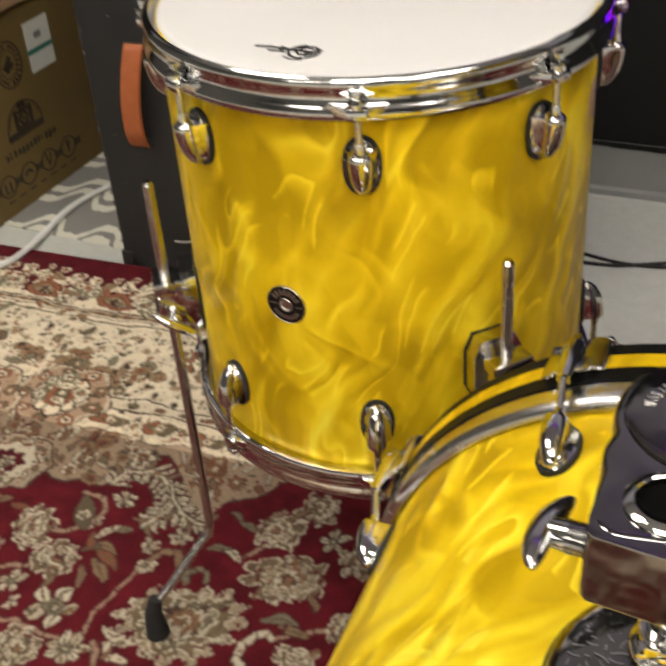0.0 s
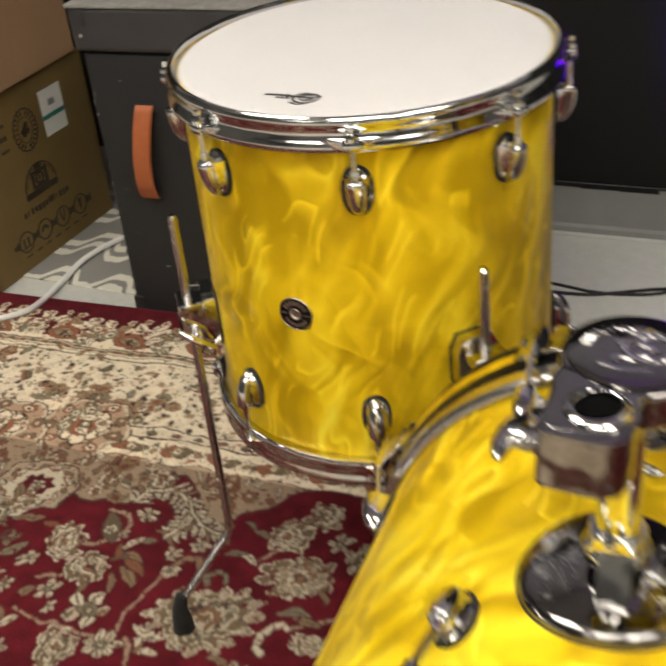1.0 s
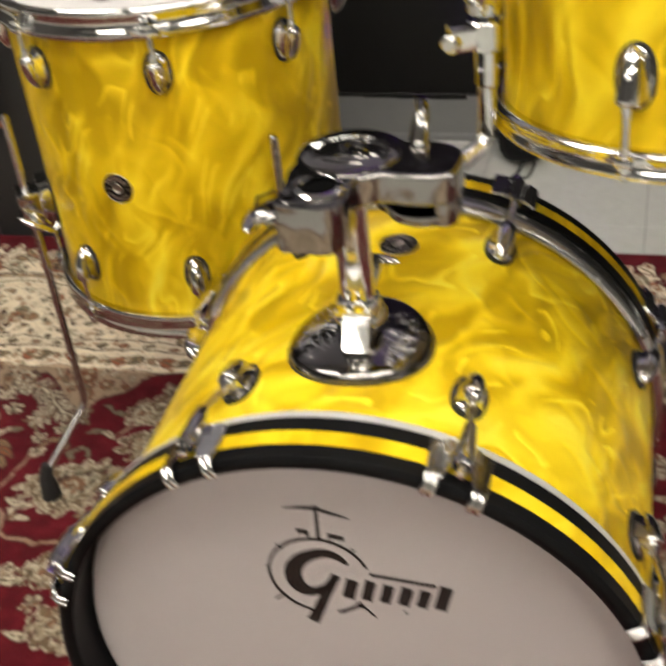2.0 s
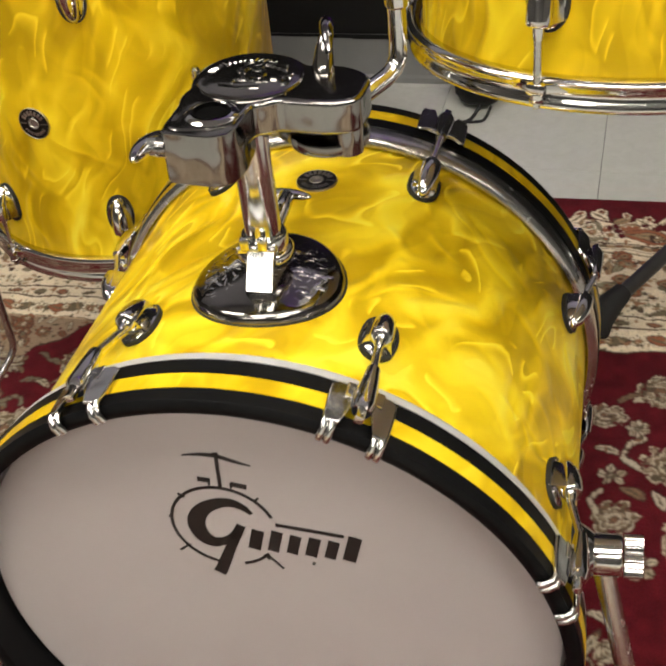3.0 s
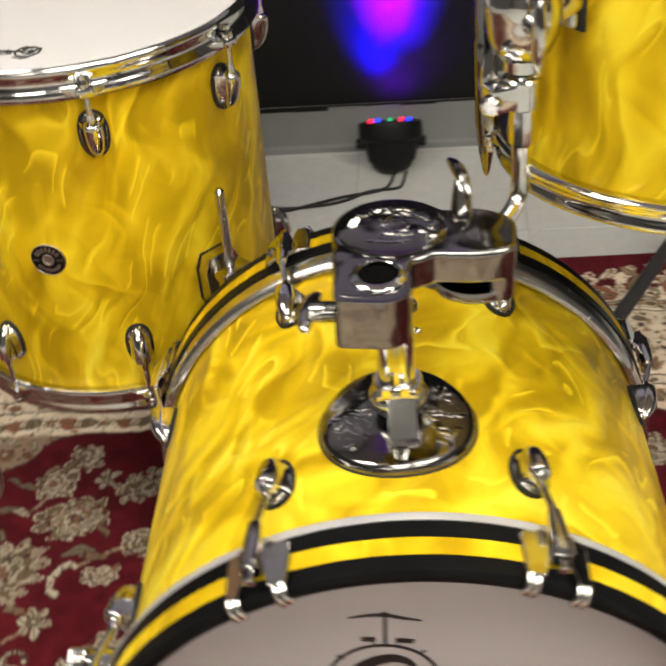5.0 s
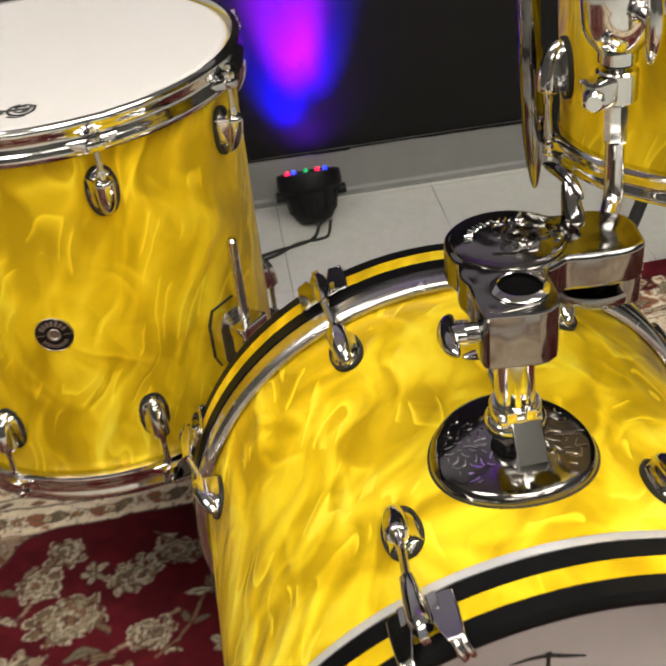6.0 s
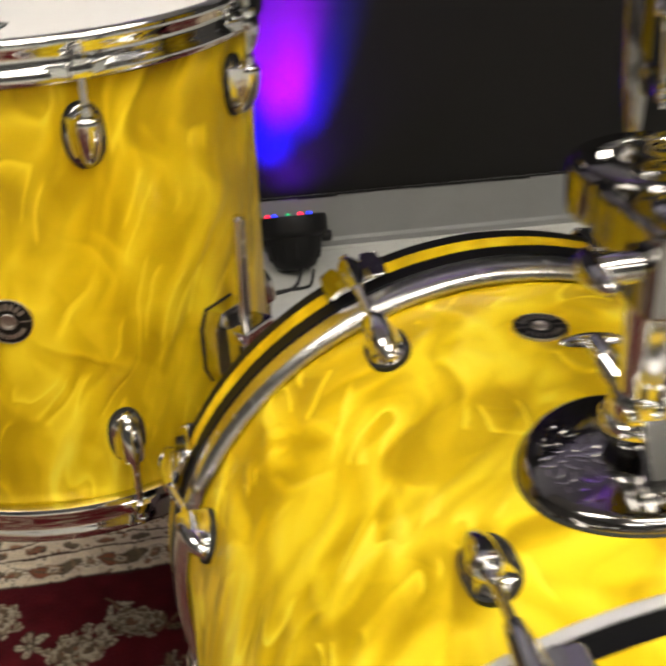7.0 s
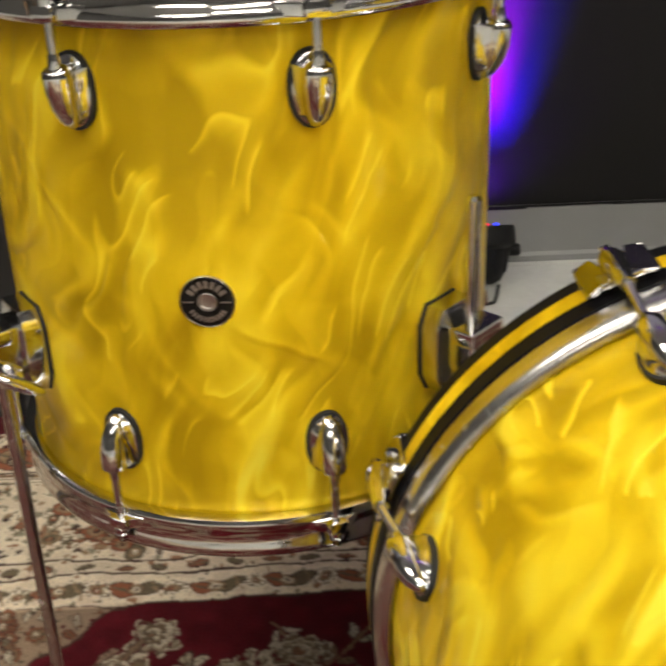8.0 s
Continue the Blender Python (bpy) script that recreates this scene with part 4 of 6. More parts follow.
for side in (0, 180):
    for row, (r0, count, reach) in enumerate(((0.0440, 15, 46), (0.0370, 11, 48), (0.0300, 9, 46), (0.0235, 6, 36))):
        for k in range(count):
            a = radians(side - reach + 2 * reach * k / (count - 1) + marks.uniform(-3, 3))
            rm = r0 + marks.uniform(-0.0022, 0.0022)
            z = math.sqrt(BD_R ** 2 - (rm * math.cos(a) + HOLD.x - 0.008) ** 2) + BD_ZC - HOLD.z + 0.0073 + 0.006 * (1 - (rm / 0.057) ** 2)
            m = Matrix.Translation((rm * math.cos(a), rm * math.sin(a), z)) @ Matrix.Rotation(a, 4, "Z") @ Matrix.Rotation(0.12 + 0.10 * abs(math.cos(a)), 4, "Y") @ Matrix.Rotation(marks.uniform(-1.6, 1.6), 4, "Z") @ Matrix.Scale(marks.uniform(0.75, 1.35), 4)
            part("raised_mark", bars[marks.randrange(6)], None, plate, "", m)
post_xy = (0.0090, 0.0235)
part("post", tube([W(*post_xy, 0.510), W(*post_xy, 0.648)], 0.0132, 28), CHROME, tom_holder, "round chrome post")
collar = lathe([(0.0134, 0), (0.0190, 0), (0.0205, 0.002), (0.0205, 0.009), (0.0190, 0.011), (0.0172, 0.012), (0.0172, 0.021), (0.0158, 0.023), (0.0134, 0.023)], 36)
collar_ob = part("collar", moved(collar, Matrix.Translation(W(*post_xy, 0.526))), CHROME, tom_holder, "chrome memory collar")
cb = prism([(0.022 - HOLD.y, 0.508 - HOLD.z), (0.022 - HOLD.y, 0.545 - HOLD.z), (0.006 - HOLD.y, 0.545 - HOLD.z), (-0.0105 - HOLD.y, 0.5205 - HOLD.z), (-0.0105 - HOLD.y, 0.508 - HOLD.z)], 0.0012 - HOLD.x, 0.0212 - HOLD.x, 0.0012)
moved(cb, Matrix(((0, 0, 1, 0), (1, 0, 0, 0), (0, 1, 0, 0), (0, 0, 0, 1))))
block((0.028, 0.010, 0.007), W(0.008, 0.010, 0.543), 0.002, cb)
block((0.007, 0.006, 0.010), W(0.001, 0.005, 0.550), 0.0015, cb)
block((0.007, 0.006, 0.010), W(0.014, 0.005, 0.550), 0.0015, cb)
part("clamp_block", cb, CHROME, collar_ob, "chrome clamp block with a sloping flat face", smooth=20)
wing_screw(collar_ob, Matrix.Translation(W(0.009, 0.034, 0.5385)) @ pose(0, 0, 0, -88, 0, 0) @ pose(0, 0, 0, 0, 0, 4), 0.0520, 0.0385, thick=0.0040, deep=0.0052, curl=4.0, threaded=True)


def lobes(discs, center, n=120, soften=7):
    """The outline of round lobes run together, seen from a point inside them."""
    rs = []
    for k in range(n):
        a = 2 * math.pi * k / n
        d = Vector((math.cos(a), math.sin(a)))
        best = 0.008
        for x, y, r in discs:
            o = Vector((center[0] - x, center[1] - y))
            b, c = o.dot(d), o.dot(o) - r * r
            q = b * b - c
            if q > 0:
                best = max(best, -b + math.sqrt(q))
        rs.append(best)
    for _ in range(soften):
        rs = [(rs[k - 1] + 2 * rs[k] + rs[(k + 1) % n]) / 4 for k in range(n)]
    return [(center[0] + r * math.cos(2 * math.pi * k / n), center[1] + r * math.sin(2 * math.pi * k / n)) for k, r in enumerate(rs)]


def flat(outline):
    return [(x - HOLD.x, y - HOLD.y) for x, y in outline]


tilt = Matrix.Translation(W(0.01, 0.02, 0.650)) @ pose(0, 0, 0, 0, 1.5, 0) @ Matrix.Translation(W(0.01, 0.02, 0.650)).inverted()
body = prism(flat(lobes([(0.0110, 0.0385, 0.0400), (-0.002, 0.008, 0.0265), (-0.003, -0.014, 0.0240), (0.062, 0.034, 0.029), (0.0815, 0.0150, 0.0085), (0.0815, 0.044, 0.0100), (-0.0155, -0.030, 0.0105)], (0.014, 0.020), soften=4)), 0.636 - HOLD.z, 0.660 - HOLD.z, 0.0035, segments=3)
front = [(-0.0255, -0.002), (-0.0265, -0.030), (-0.0258, -0.0385), (-0.0232, -0.0412), (0.004, -0.0440), (0.0110, -0.0428), (0.0170, -0.0385), (0.0208, -0.030), (0.0215, -0.018), (0.0200, 0.006), (0.004, 0.014), (-0.020, 0.010)]
prism(flat(front), 0.6235 - HOLD.z, 0.6594 - HOLD.z, 0.0014, body)
prism(flat(lobes([(0.063, 0.034, 0.0275), (0.040, 0.040, 0.015)], (0.056, 0.036))), 0.619 - HOLD.z, 0.6285 - HOLD.z, 0.003, body)
prism(flat(arc(0.079, 0.020, 0.0100, 0, 345, 20)), 0.619 - HOLD.z, 0.638 - HOLD.z, 0.001, body)
casting = part("casting", moved(body, tilt), DIMMED_CHROME, tom_holder, "polished chrome three-lobed clamp casting")
lid = lathe([(0, 0.0030), (0.020, 0.0030), (0.033, 0.0022), (0.0360, 0.0008), (0.0375, -0.003)], 64, closed=False)
cap_at = tilt @ Matrix.Translation(W(0.0105, 0.0385, 0.6605)) @ Matrix.Diagonal((0.98, 0.98, 1, 1))
cap_ob = part("cap", moved(lid, cap_at), DIMMED_CHROME, casting, "raised round cap")
emb, script = bmesh.new(), random.Random(5)
for k in range(15):
    a = radians(172 - k * 8)
    block((0.0052 * script.uniform(0.7, 1.2), 0.0017, 0.0017), (0.0265 * math.cos(a), 0.0235 * math.sin(a) - 0.004, 0.0030), 0.0004, emb, 1, Matrix.Rotation(a + script.uniform(-0.5, 0.5), 4, "Z"))
for k in range(16):
    x, y, a = script.uniform(-0.004, 0.026), script.uniform(-0.016, 0.012), script.uniform(0, 6.28)
    bow = [(x + 0.005 * math.cos(a + j * 0.7), y + 0.004 * math.sin(a + j * 0.7)) for j in range(5)]
    stroke(bow, [0.0008, 0.0017, 0.0022, 0.0017, 0.0008], 0.0024, 0.0040, emb)
stroke(arc(0.008, 0.0, 0.013, 30, 330, 24), 0.0022, 0.0026, 0.0042, emb)
stroke([(-0.016, -0.020), (-0.002, -0.023), (0.012, -0.021)], 0.0016, 0.0022, 0.0036, emb)
tagged(part("cap_embossing", moved(emb, cap_at), CHROME, casting, "raised chrome marks", smooth=30), kind="stuff")
sock = lathe([(0.0118, -0.004), (0.0118, 0.0020), (0.0132, 0.0030), (0.0152, 0.0026), (0.0172, 0.0010), (0.0178, -0.004)], 40)
socket_at = tilt @ Matrix.Translation(W(0.001, -0.017, 0.6600))
part("socket_rim", moved(sock, socket_at), CHROME, casting, "raised chrome rim of an empty arm socket")
# a flat black disc stands in for the dark inside; no hole is cut
part("socket_dark_disc", moved(lathe([(0, 0.0002), (0.0118, 0.0002), (0.0118, 0.0036), (0.0110, 0.0036), (0.0110, 0.0008), (0, 0.0008)], 32, closed=False), socket_at), HOLE_BLACK, casting, "black disc for the dark depth of the empty socket")
stem_way, blade_way = Vector((-0.99, 0.14, -0.07)).normalized(), Vector((-0.22, -0.97, 0.09))
blade_way = (blade_way - stem_way * blade_way.dot(stem_way)).normalized()
lever = Matrix((blade_way, stem_way.cross(blade_way), stem_way)).transposed().to_4x4()
lever.translation = Vector(W(-0.0200, -0.0285, 0.6435))
wing_screw(casting, lever, 0.0208, 0.048, thick=0.0062, deep=0.0060, curl=6.5, threaded=True)
bolt = tube([W(0.0570, 0.0530, 0.655), W(0.0570, 0.0545, 0.661), W(0.0572, 0.0610, 0.671), W(0.0572, 0.0660, 0.677)], [0.0080, 0.0074, 0.0058, 0.0040], 18)
ends = Vector(W(0.0622, 0.0530, 0.6715)), Vector(W(0.0572, 0.0720, 0.6800)), Vector(W(0.0512, 0.0935, 0.6785))
spine = smooth_line(ends, 8)
tube(spine, [0.0014 + 0.0033 * math.sin(math.pi * k / (len(spine) - 1)) ** 0.7 for k in range(len(spine))], 16, bolt)
part("wing_screw", bolt, DIMMED_CHROME, casting, "chrome wing bolt with its blade standing up")
arm_line = [W(0.060, 0.033, 0.631), W(0.081, 0.066, 0.6355)] + [W(*p) for p in ((0.0925, 0.0850, 0.6385), (0.0970, 0.0925, 0.642), (0.0995, 0.0965, 0.649), (0.1000, 0.0980, 0.662))] + [W(0.1000, 0.0990, 0.715), W(0.1000, 0.1000, 0.80)]
part("arm", tube(arm_line, 0.0064, 20), CHROME, tom_holder, "bent chrome tom arm")
part("arm_sleeve", tube([W(0.1000, 0.0983, 0.684), W(0.1000, 0.0984, 0.686), W(0.1000, 0.099, 0.714)], [0.0074, 0.0080, 0.0080], 8), CHROME, tom_holder, "faceted chrome sleeve")

# ---- the rack tom ----
RT = Matrix.Translation((0.2558, 0.1938, 0)) @ pose(0, 0, 0.646, -5.1, 0, 0)
rack_tom = tom("rack_tom", RT, "yellow pearl rack tom with chrome hoops on a chrome arm", 0.1524, -0.008, 0.205, [-110.0 + 72 * k for k in range(5)], 0.060, PEARL_TALL, 0.0580, 0.0090, 0.56)
m = at_shell(0.1524, 210.5, 0.150, 1)
mount = part("tom_bracket", block((0.050, 0.100, 0.008), (0, 0.006, 0.004), 0.0035, segments=3), CHROME, rack_tom, "chrome tom bracket", m)
part("gasket", block((0.055, 0.105, 0.003), (0, 0.006, -0.001), 0.001), BLACK_RUBBER, mount, "black rubber gasket")
# the clamp, the memory lock and the wing screw sit round the upright arm
on_arm = (RT @ m).inverted() @ Matrix.Translation((0.1000, 0.0995, 0.772))
shape = ball((0.0245, 0.0215, 0.0370), (0, 0, 0.004), u=32, v=22)
for v in shape.verts:
    v.co += v.co.normalized() * 0.0007 * math.sin(v.co.z * 1400) * (v.co.x < 0.004)
tube([(0, 0, -0.0355), (0, 0, -0.0335), (0, 0, 0.046)], [0.0105, 0.0125, 0.0125], 20, shape)
tube([(0.004, 0.004, 0.004), (0.034, 0.020, 0.004)], 0.015, 18, shape)
part("clamp", shape, CHROME, mount, "ribbed oval chrome clamp", on_arm)
ring_bm = tube([(0, 0, -0.0600), (0, 0, -0.0585), (0, 0, -0.0400), (0, 0, -0.0385)], [0.0118, 0.0135, 0.0135, 0.0118], 24)
block((0.024, 0.017, 0.0185), (-0.013, -0.007, -0.049), 0.0035, ring_bm, rot=Matrix.Rotation(0.35, 4, "Z"))
lock = part("memory_lock", ring_bm, CHROME, mount, "chrome memory lock round the arm", on_arm)
part("key_bolt", tube([(-0.0195, -0.012, -0.050), (-0.0225, -0.021, -0.050), (-0.0230, -0.0225, -0.050)], [0.0068, 0.0068, 0.0050], 16), CHROME, lock, "round key bolt")
stem = (Vector((0.104, 0.062, 0.776)) - Vector((0.100, 0.0995, 0.776))).normalized()
turn = Matrix((Vector((0, 0, 1)), stem.cross(Vector((0, 0, 1))), stem)).transposed().to_4x4()
wing_screw(mount, on_arm @ Matrix.Translation((0.001, -0.010, 0.004)) @ turn, 0.0290, 0.054, thick=0.0046, deep=0.0066, curl=3.0)
# an unidentified dark glossy strip with a pointed bottom, built as a tapered tube
rod_m = at_shell(0.1735, 164.5, 0.0, 1)
part("dark_taper", tube([(0, -0.056, 0), (0, -0.052, 0), (0, -0.035, 0), (0, -0.010, 0), (0, 0.04, 0), (0, 0.055, 0), (0, 0.06, 0), (0, 0.12, 0), (0, 0.22, 0)], [0.0012, 0.0030, 0.0062, 0.0085, 0.0092, 0.0092, 0.0080, 0.0088, 0.0088], 18), DIMMED_CHROME, rack_tom, "tapered dark glossy strip beside the rack tom", rod_m)


# ---- the stage light on the floor ----
par_light = thing("stage_light", Matrix.Translation((0.004, 1.345, FLOOR_Z)), "small black stage light with coloured lamps lying on the tiles", "stage light")
tip_m = pose(0, 0, 0.048, -23, 0, 0)
housing = lathe([(0, -0.046), (0.022, -0.046), (0.034, -0.040), (0.042, -0.026), (0.0475, -0.004), (0.0500, 0.010), (0.0575, 0.014), (0.0605, 0.020), (0.0605, 0.040), (0.0585, 0.0465), (0.056, 0.047), (0.054, 0.044), (0, 0.044)], 48, closed=False)
part("housing", housing, BLACK_PLASTIC, par_light, "black plastic housing", tip_m)
for k in range(12):
    a = radians(30 * k)
    part("cooling_rib", block((0.006, 0.0025, 0.040), (0, 0, 0), 0.0008), BLACK_PLASTIC, par_light, "", tip_m @ pose(0, 0, 0, 0, 0, 30 * k) @ pose(0.0450, 0, -0.008, 0, 12, 0))
for r, turn, mat, tint in ((0.046, 90, LED_GREEN, "green"), (0.046, 40, LED_BLUE, "blue"), (0.046, 62, LED_RED, "red"), (0.046, 122, LED_BLUE, "blue"), (0.046, 144, LED_RED, "red")):
    a = radians(turn)
    lens = lathe([(0, 0.0062), (0.0025, 0.0054), (0.0044, 0.0025), (0.0047, -0.002)], 14, closed=False)
    part("lamp_lens", lens, mat, par_light, "small glowing " + tint + " lens", tip_m @ pose(r * math.cos(a), r * math.sin(a), 0.0456))
for s in (-1, 1):
    part("yoke_knob", tube([(s * 0.048, 0, 0.056), (s * 0.063, 0, 0.056), (s * 0.066, 0, 0.056)], [0.010, 0.010, 0.008], 16), BLACK_PLASTIC, par_light, "black side knob")


def cable(name, points, radius, mat, label):
    ob = part(name, tube(smooth_line(points, 10), radius, 10), mat, None, label)
    return tagged(ob, category="cable")


CZ = FLOOR_Z + 0.0032
cable("power_cable", [(0.010, 1.30, 0.014), (-0.005, 1.272, CZ), (-0.032, 1.254, CZ), (-0.095, 1.238, CZ), (-0.173, 1.208, CZ), (-0.219, 1.198, CZ), (-0.30, 1.20, CZ), (-0.42, 1.22, CZ), (-0.60, 1.30, CZ)], 0.0032, BLACK_RUBBER, "thin black power cable lying on the pale tiles")
cable("power_cable", [(0.03, 1.30, 0.012), (0.022, 1.278, CZ), (0.010, 1.262, CZ), (-0.04, 1.256, CZ), (-0.080, 1.229, CZ), (-0.126, 1.214, CZ), (-0.19, 1.21, CZ), (-0.267, 1.226, CZ), (-0.40, 1.25, CZ), (-0.6, 1.34, CZ)], 0.0028, BLACK_RUBBER, "thin black power cable lying on the pale tiles")
cable("white_cable", [(-1.36, 0.80, 0.0098), (-1.27, 0.845, 0.0098), (-1.1975, 0.896, 0.0098), (-1.157, 0.945, 0.0098), (-1.159, 1.038, 0.0068), (-1.163, 1.139, 0.0068), (-1.130, 1.231, 0.0068), (-1.06, 1.30, 0.0068), (-0.99, 1.34, 0.0068)], 0.0056, CABLE_WHITE, "thick white power cable lying over the rug's edge")


# ---- the black case ----
CASE_W, CASE_D, CASE_H = 0.56, 0.32, 0.475
road_case = thing("trunk", Matrix.Translation((-0.969, 0.9985, FLOOR_Z)) @ pose(0, 0, 0, 0, 0, 0), "tall worn black trunk with a tan leather handle", "trunk")
part("body", block((CASE_W, CASE_D, CASE_H), (CASE_W / 2, CASE_D / 2, CASE_H / 2), 0.006), CASE_BLACK, road_case, "worn black vinyl sides")
part("lid", block((CASE_W + 0.022, CASE_D + 0.012, 0.072), (CASE_W / 2, CASE_D / 2, CASE_H + 0.040), 0.010, segments=3), CASE_TOP, road_case, "dusty dark grey lid")
part("lid_rim", block((CASE_W + 0.026, CASE_D + 0.016, 0.006), (CASE_W / 2, CASE_D / 2, CASE_H + 0.077), 0.002), CASE_SCUFF, road_case, "worn pale lid edge")
strap_line = smooth_line([(0.096, -0.002, 0.394), (0.095, -0.010, 0.382), (0.090, -0.019, 0.347), (0.084, -0.022, 0.305), (0.079, -0.018, 0.264), (0.076, -0.009, 0.240), (0.076, -0.002, 0.230)], 6)
sb = bmesh.new()
prev = None
for p in strap_line:
    row = [sb.verts.new(p + Vector((dx, dy, 0))) for dx, dy in ((-0.0165, 0), (0.0165, 0), (0.0150, -0.004), (-0.0150, -0.004))]
    if prev:
        for k in range(4):
            sb.faces.new((prev[k], prev[(k + 1) % 4], row[(k + 1) % 4], row[k]))
    else:
        sb.faces.new(row)
    prev = row
sb.faces.new(prev[::-1])
part("handle", sb, LEATHER, road_case, "tan leather strap handle")
for x, z in ((0.095, 0.389), (0.076, 0.235)):
    part("handle_plate", block((0.038, 0.004, 0.014), (x, -0.002, z), 0.001), CASE_BLACK, road_case, "black handle fixing")
for x in (0.012, CASE_W - 0.012):
    part("lid_corner", block((0.030, 0.030, 0.030), (x * 1.0 - 0.006, 0.006, CASE_H + 0.058), 0.008), BLACK_STEEL, road_case, "dark metal corner cap")
part("corner_cap", block((0.022, 0.016, 0.030), (0.008, 0.004, 0.016), 0.004), BLACK_STEEL, road_case, "black metal corner cap")
for z in (0.505, 0.530):
    part("latch_stud", ball((0.0035, 0.003, 0.0035), (0.006, -0.006, z)), CASE_SCUFF, road_case, "worn steel stud")
random.seed(7)
for k in range(30):
    z = random.uniform(0.02, 0.45)
    w = random.uniform(0.0015, 0.005)
    if k % 3:
        bm = block((w, 0.0012, random.uniform(0.002, 0.010)), (random.uniform(0.0, 0.006), random.uniform(-0.0006, 0.0), z), 0.0003, None, 1)
    else:
        bm = block((random.uniform(0.002, 0.012), 0.0010, w * 0.5), (random.uniform(0.02, 0.18), 0.0, z), 0.0003, None, 1)
    part("scuff", bm, CASE_SCUFF if k % 5 == 1 else CASE_DUST, road_case, "pale scuff", smooth=0)
scratch = stroke([(-0.8655 + 0.969, 0.0596 - FLOOR_Z), (-0.857 + 0.969, 0.0588 - FLOOR_Z), (-0.849 + 0.969, 0.0592 - FLOOR_Z), (-0.837 + 0.969, 0.0627 - FLOOR_Z), (-0.8211 + 0.969, 0.0650 - FLOOR_Z)], 0.0016, 0.0, 0.0008)
part("scratch", moved(scratch, pose(0, 0, 0, 90, 0, 0)), CABLE_WHITE, road_case, "thin white scratch", smooth=0)


# ---- the cartons ----
BOX_TURN = math.degrees(math.atan2(1.363 - 0.992, -1.235 + 1.266))
BOX_L, BOX_H, BOX_W = 0.375, 0.352, 0.42


def carton(name, m, label, length, width, height, board):
    """x runs along the printed side, y into the box."""
    ob = thing(name, m, label, "box", "stacked cartons")
    part("carton", block((length, width, height), (length / 2, width / 2, height / 2), 0.004), board, ob, "brown corrugated cardboard")
    flap = block((length - 0.004, width / 2 - 0.002, 0.003), (length / 2, width / 4, height + 0.0012), 0.001)
    part("flap", flap, board, ob, "closed cardboard flap")
    part("flap", block((length - 0.004, width / 2 - 0.002, 0.003), (length / 2, width * 0.75, height + 0.0012), 0.001), board, ob, "closed cardboard flap")
    return ob


box_low = carton("cardboard_box", Matrix.Translation((-1.266, 0.995, FLOOR_Z)) @ pose(0, 0, 0, 0, 0, BOX_TURN), "printed brown cardboard box with a white shipping label", BOX_L, BOX_W, BOX_H, CARTON)
box_top = carton("cardboard_box", Matrix.Translation((-1.262, 0.985, FLOOR_Z + BOX_H + 0.004)) @ pose(0, 0, 0, 0, 0, BOX_TURN + 1.5) @ pose(0, -0.014, 0), "plain light brown cardboard box stacked on another", 0.36, 0.40, 0.30, CARTON_PALE)
up_front = pose(0, 0, 0, 90, 0, 0)  # flat marks stood up on the printed side
part("shipping_label", block((0.066, 0.0008, 0.090), (0.259, -0.0006, 0.270), 0), PAPER, box_low, "white paper shipping label")
part("label_stripe", block((0.066, 0.0006, 0.009), (0.258, -0.0014, 0.262), 0), GREEN_PRINT, box_low, "green stripe on the label")
part("label_text", block((0.018, 0.0006, 0.012), (0.258, -0.0014, 0.287), 0), GREY_PRINT, box_low, "grey unreadable block of print")
prints = bmesh.new()
oval = lambda r, n=40, rough=0.0: [(0.172 + r * (1 + rough * (-1) ** k) * math.cos(2 * math.pi * k / n), 0.262 + 1.22 * r * (1 + rough * (-1) ** k) * math.sin(2 * math.pi * k / n)) for k in range(n + 1)]
stroke(oval(0.0335, 40, 0.03), 0.0030, 0.0, 0.0006, prints)
for k in range(22):
    if k % 11 == 5:
        continue
    a = 2 * math.pi * k / 22
    stroke([(0.172 + q * math.cos(a), 0.262 + 1.22 * q * math.sin(a)) for q in (0.0240, 0.0300)], 0.0042, 0.0, 0.0006, prints)
stroke(oval(0.0205, 30), 0.0016, 0.0, 0.0006, prints)
stroke([(0.166, 0.250), (0.170, 0.262), (0.178, 0.276)], [0.010, 0.016, 0.008], 0.0, 0.0006, prints)
stroke([(0.158, 0.258), (0.166, 0.264)], 0.006, 0.0, 0.0006, prints)
stroke([(0.176, 0.254), (0.184, 0.262)], 0.005, 0.0, 0.0006, prints)
# a drum under an arch, on a bar, with a line of bars below
stroke(arc(0.178, 0.146, 0.046, 0, 180, 24), 0.0026, 0.0, 0.0006, prints)
stroke(arc(0.178, 0.146, 0.041, 10, 170, 24), 0.0012, 0.0, 0.0006, prints)
stroke([(0.130, 0.137), (0.226, 0.137)], 0.013, 0.0, 0.0006, prints)
for x0, x1, z, w in ((0.154, 0.163, 0.162, 0.036), (0.193, 0.202, 0.162, 0.036), (0.163, 0.193, 0.1475, 0.007), (0.163, 0.193, 0.1765, 0.007), (0.168, 0.188, 0.186, 0.010)):
    stroke([(x0, z), (x1, z)], w, 0.0, 0.0006, prints)
stroke(arc(0.178, 0.162, 0.0105, 0, 360, 20), 0.0058, 0.0, 0.0006, prints)
stroke(arc(0.178, 0.162, 0.0032, 0, 360, 12), 0.0030, 0.0, 0.0006, prints)
for k, w in enumerate((7, 3, 6, 8, 8, 8, 7, 9, 6, 3, 7, 8, 9)):
    x = 0.112 + k * 0.0108
    stroke([(x, 0.108 + 0.0015 * math.sin(k)), (x + w * 0.0010, 0.108 + 0.0015 * math.sin(k))], 0.0125 if k % 3 else 0.0100, 0.0, 0.0006, prints)
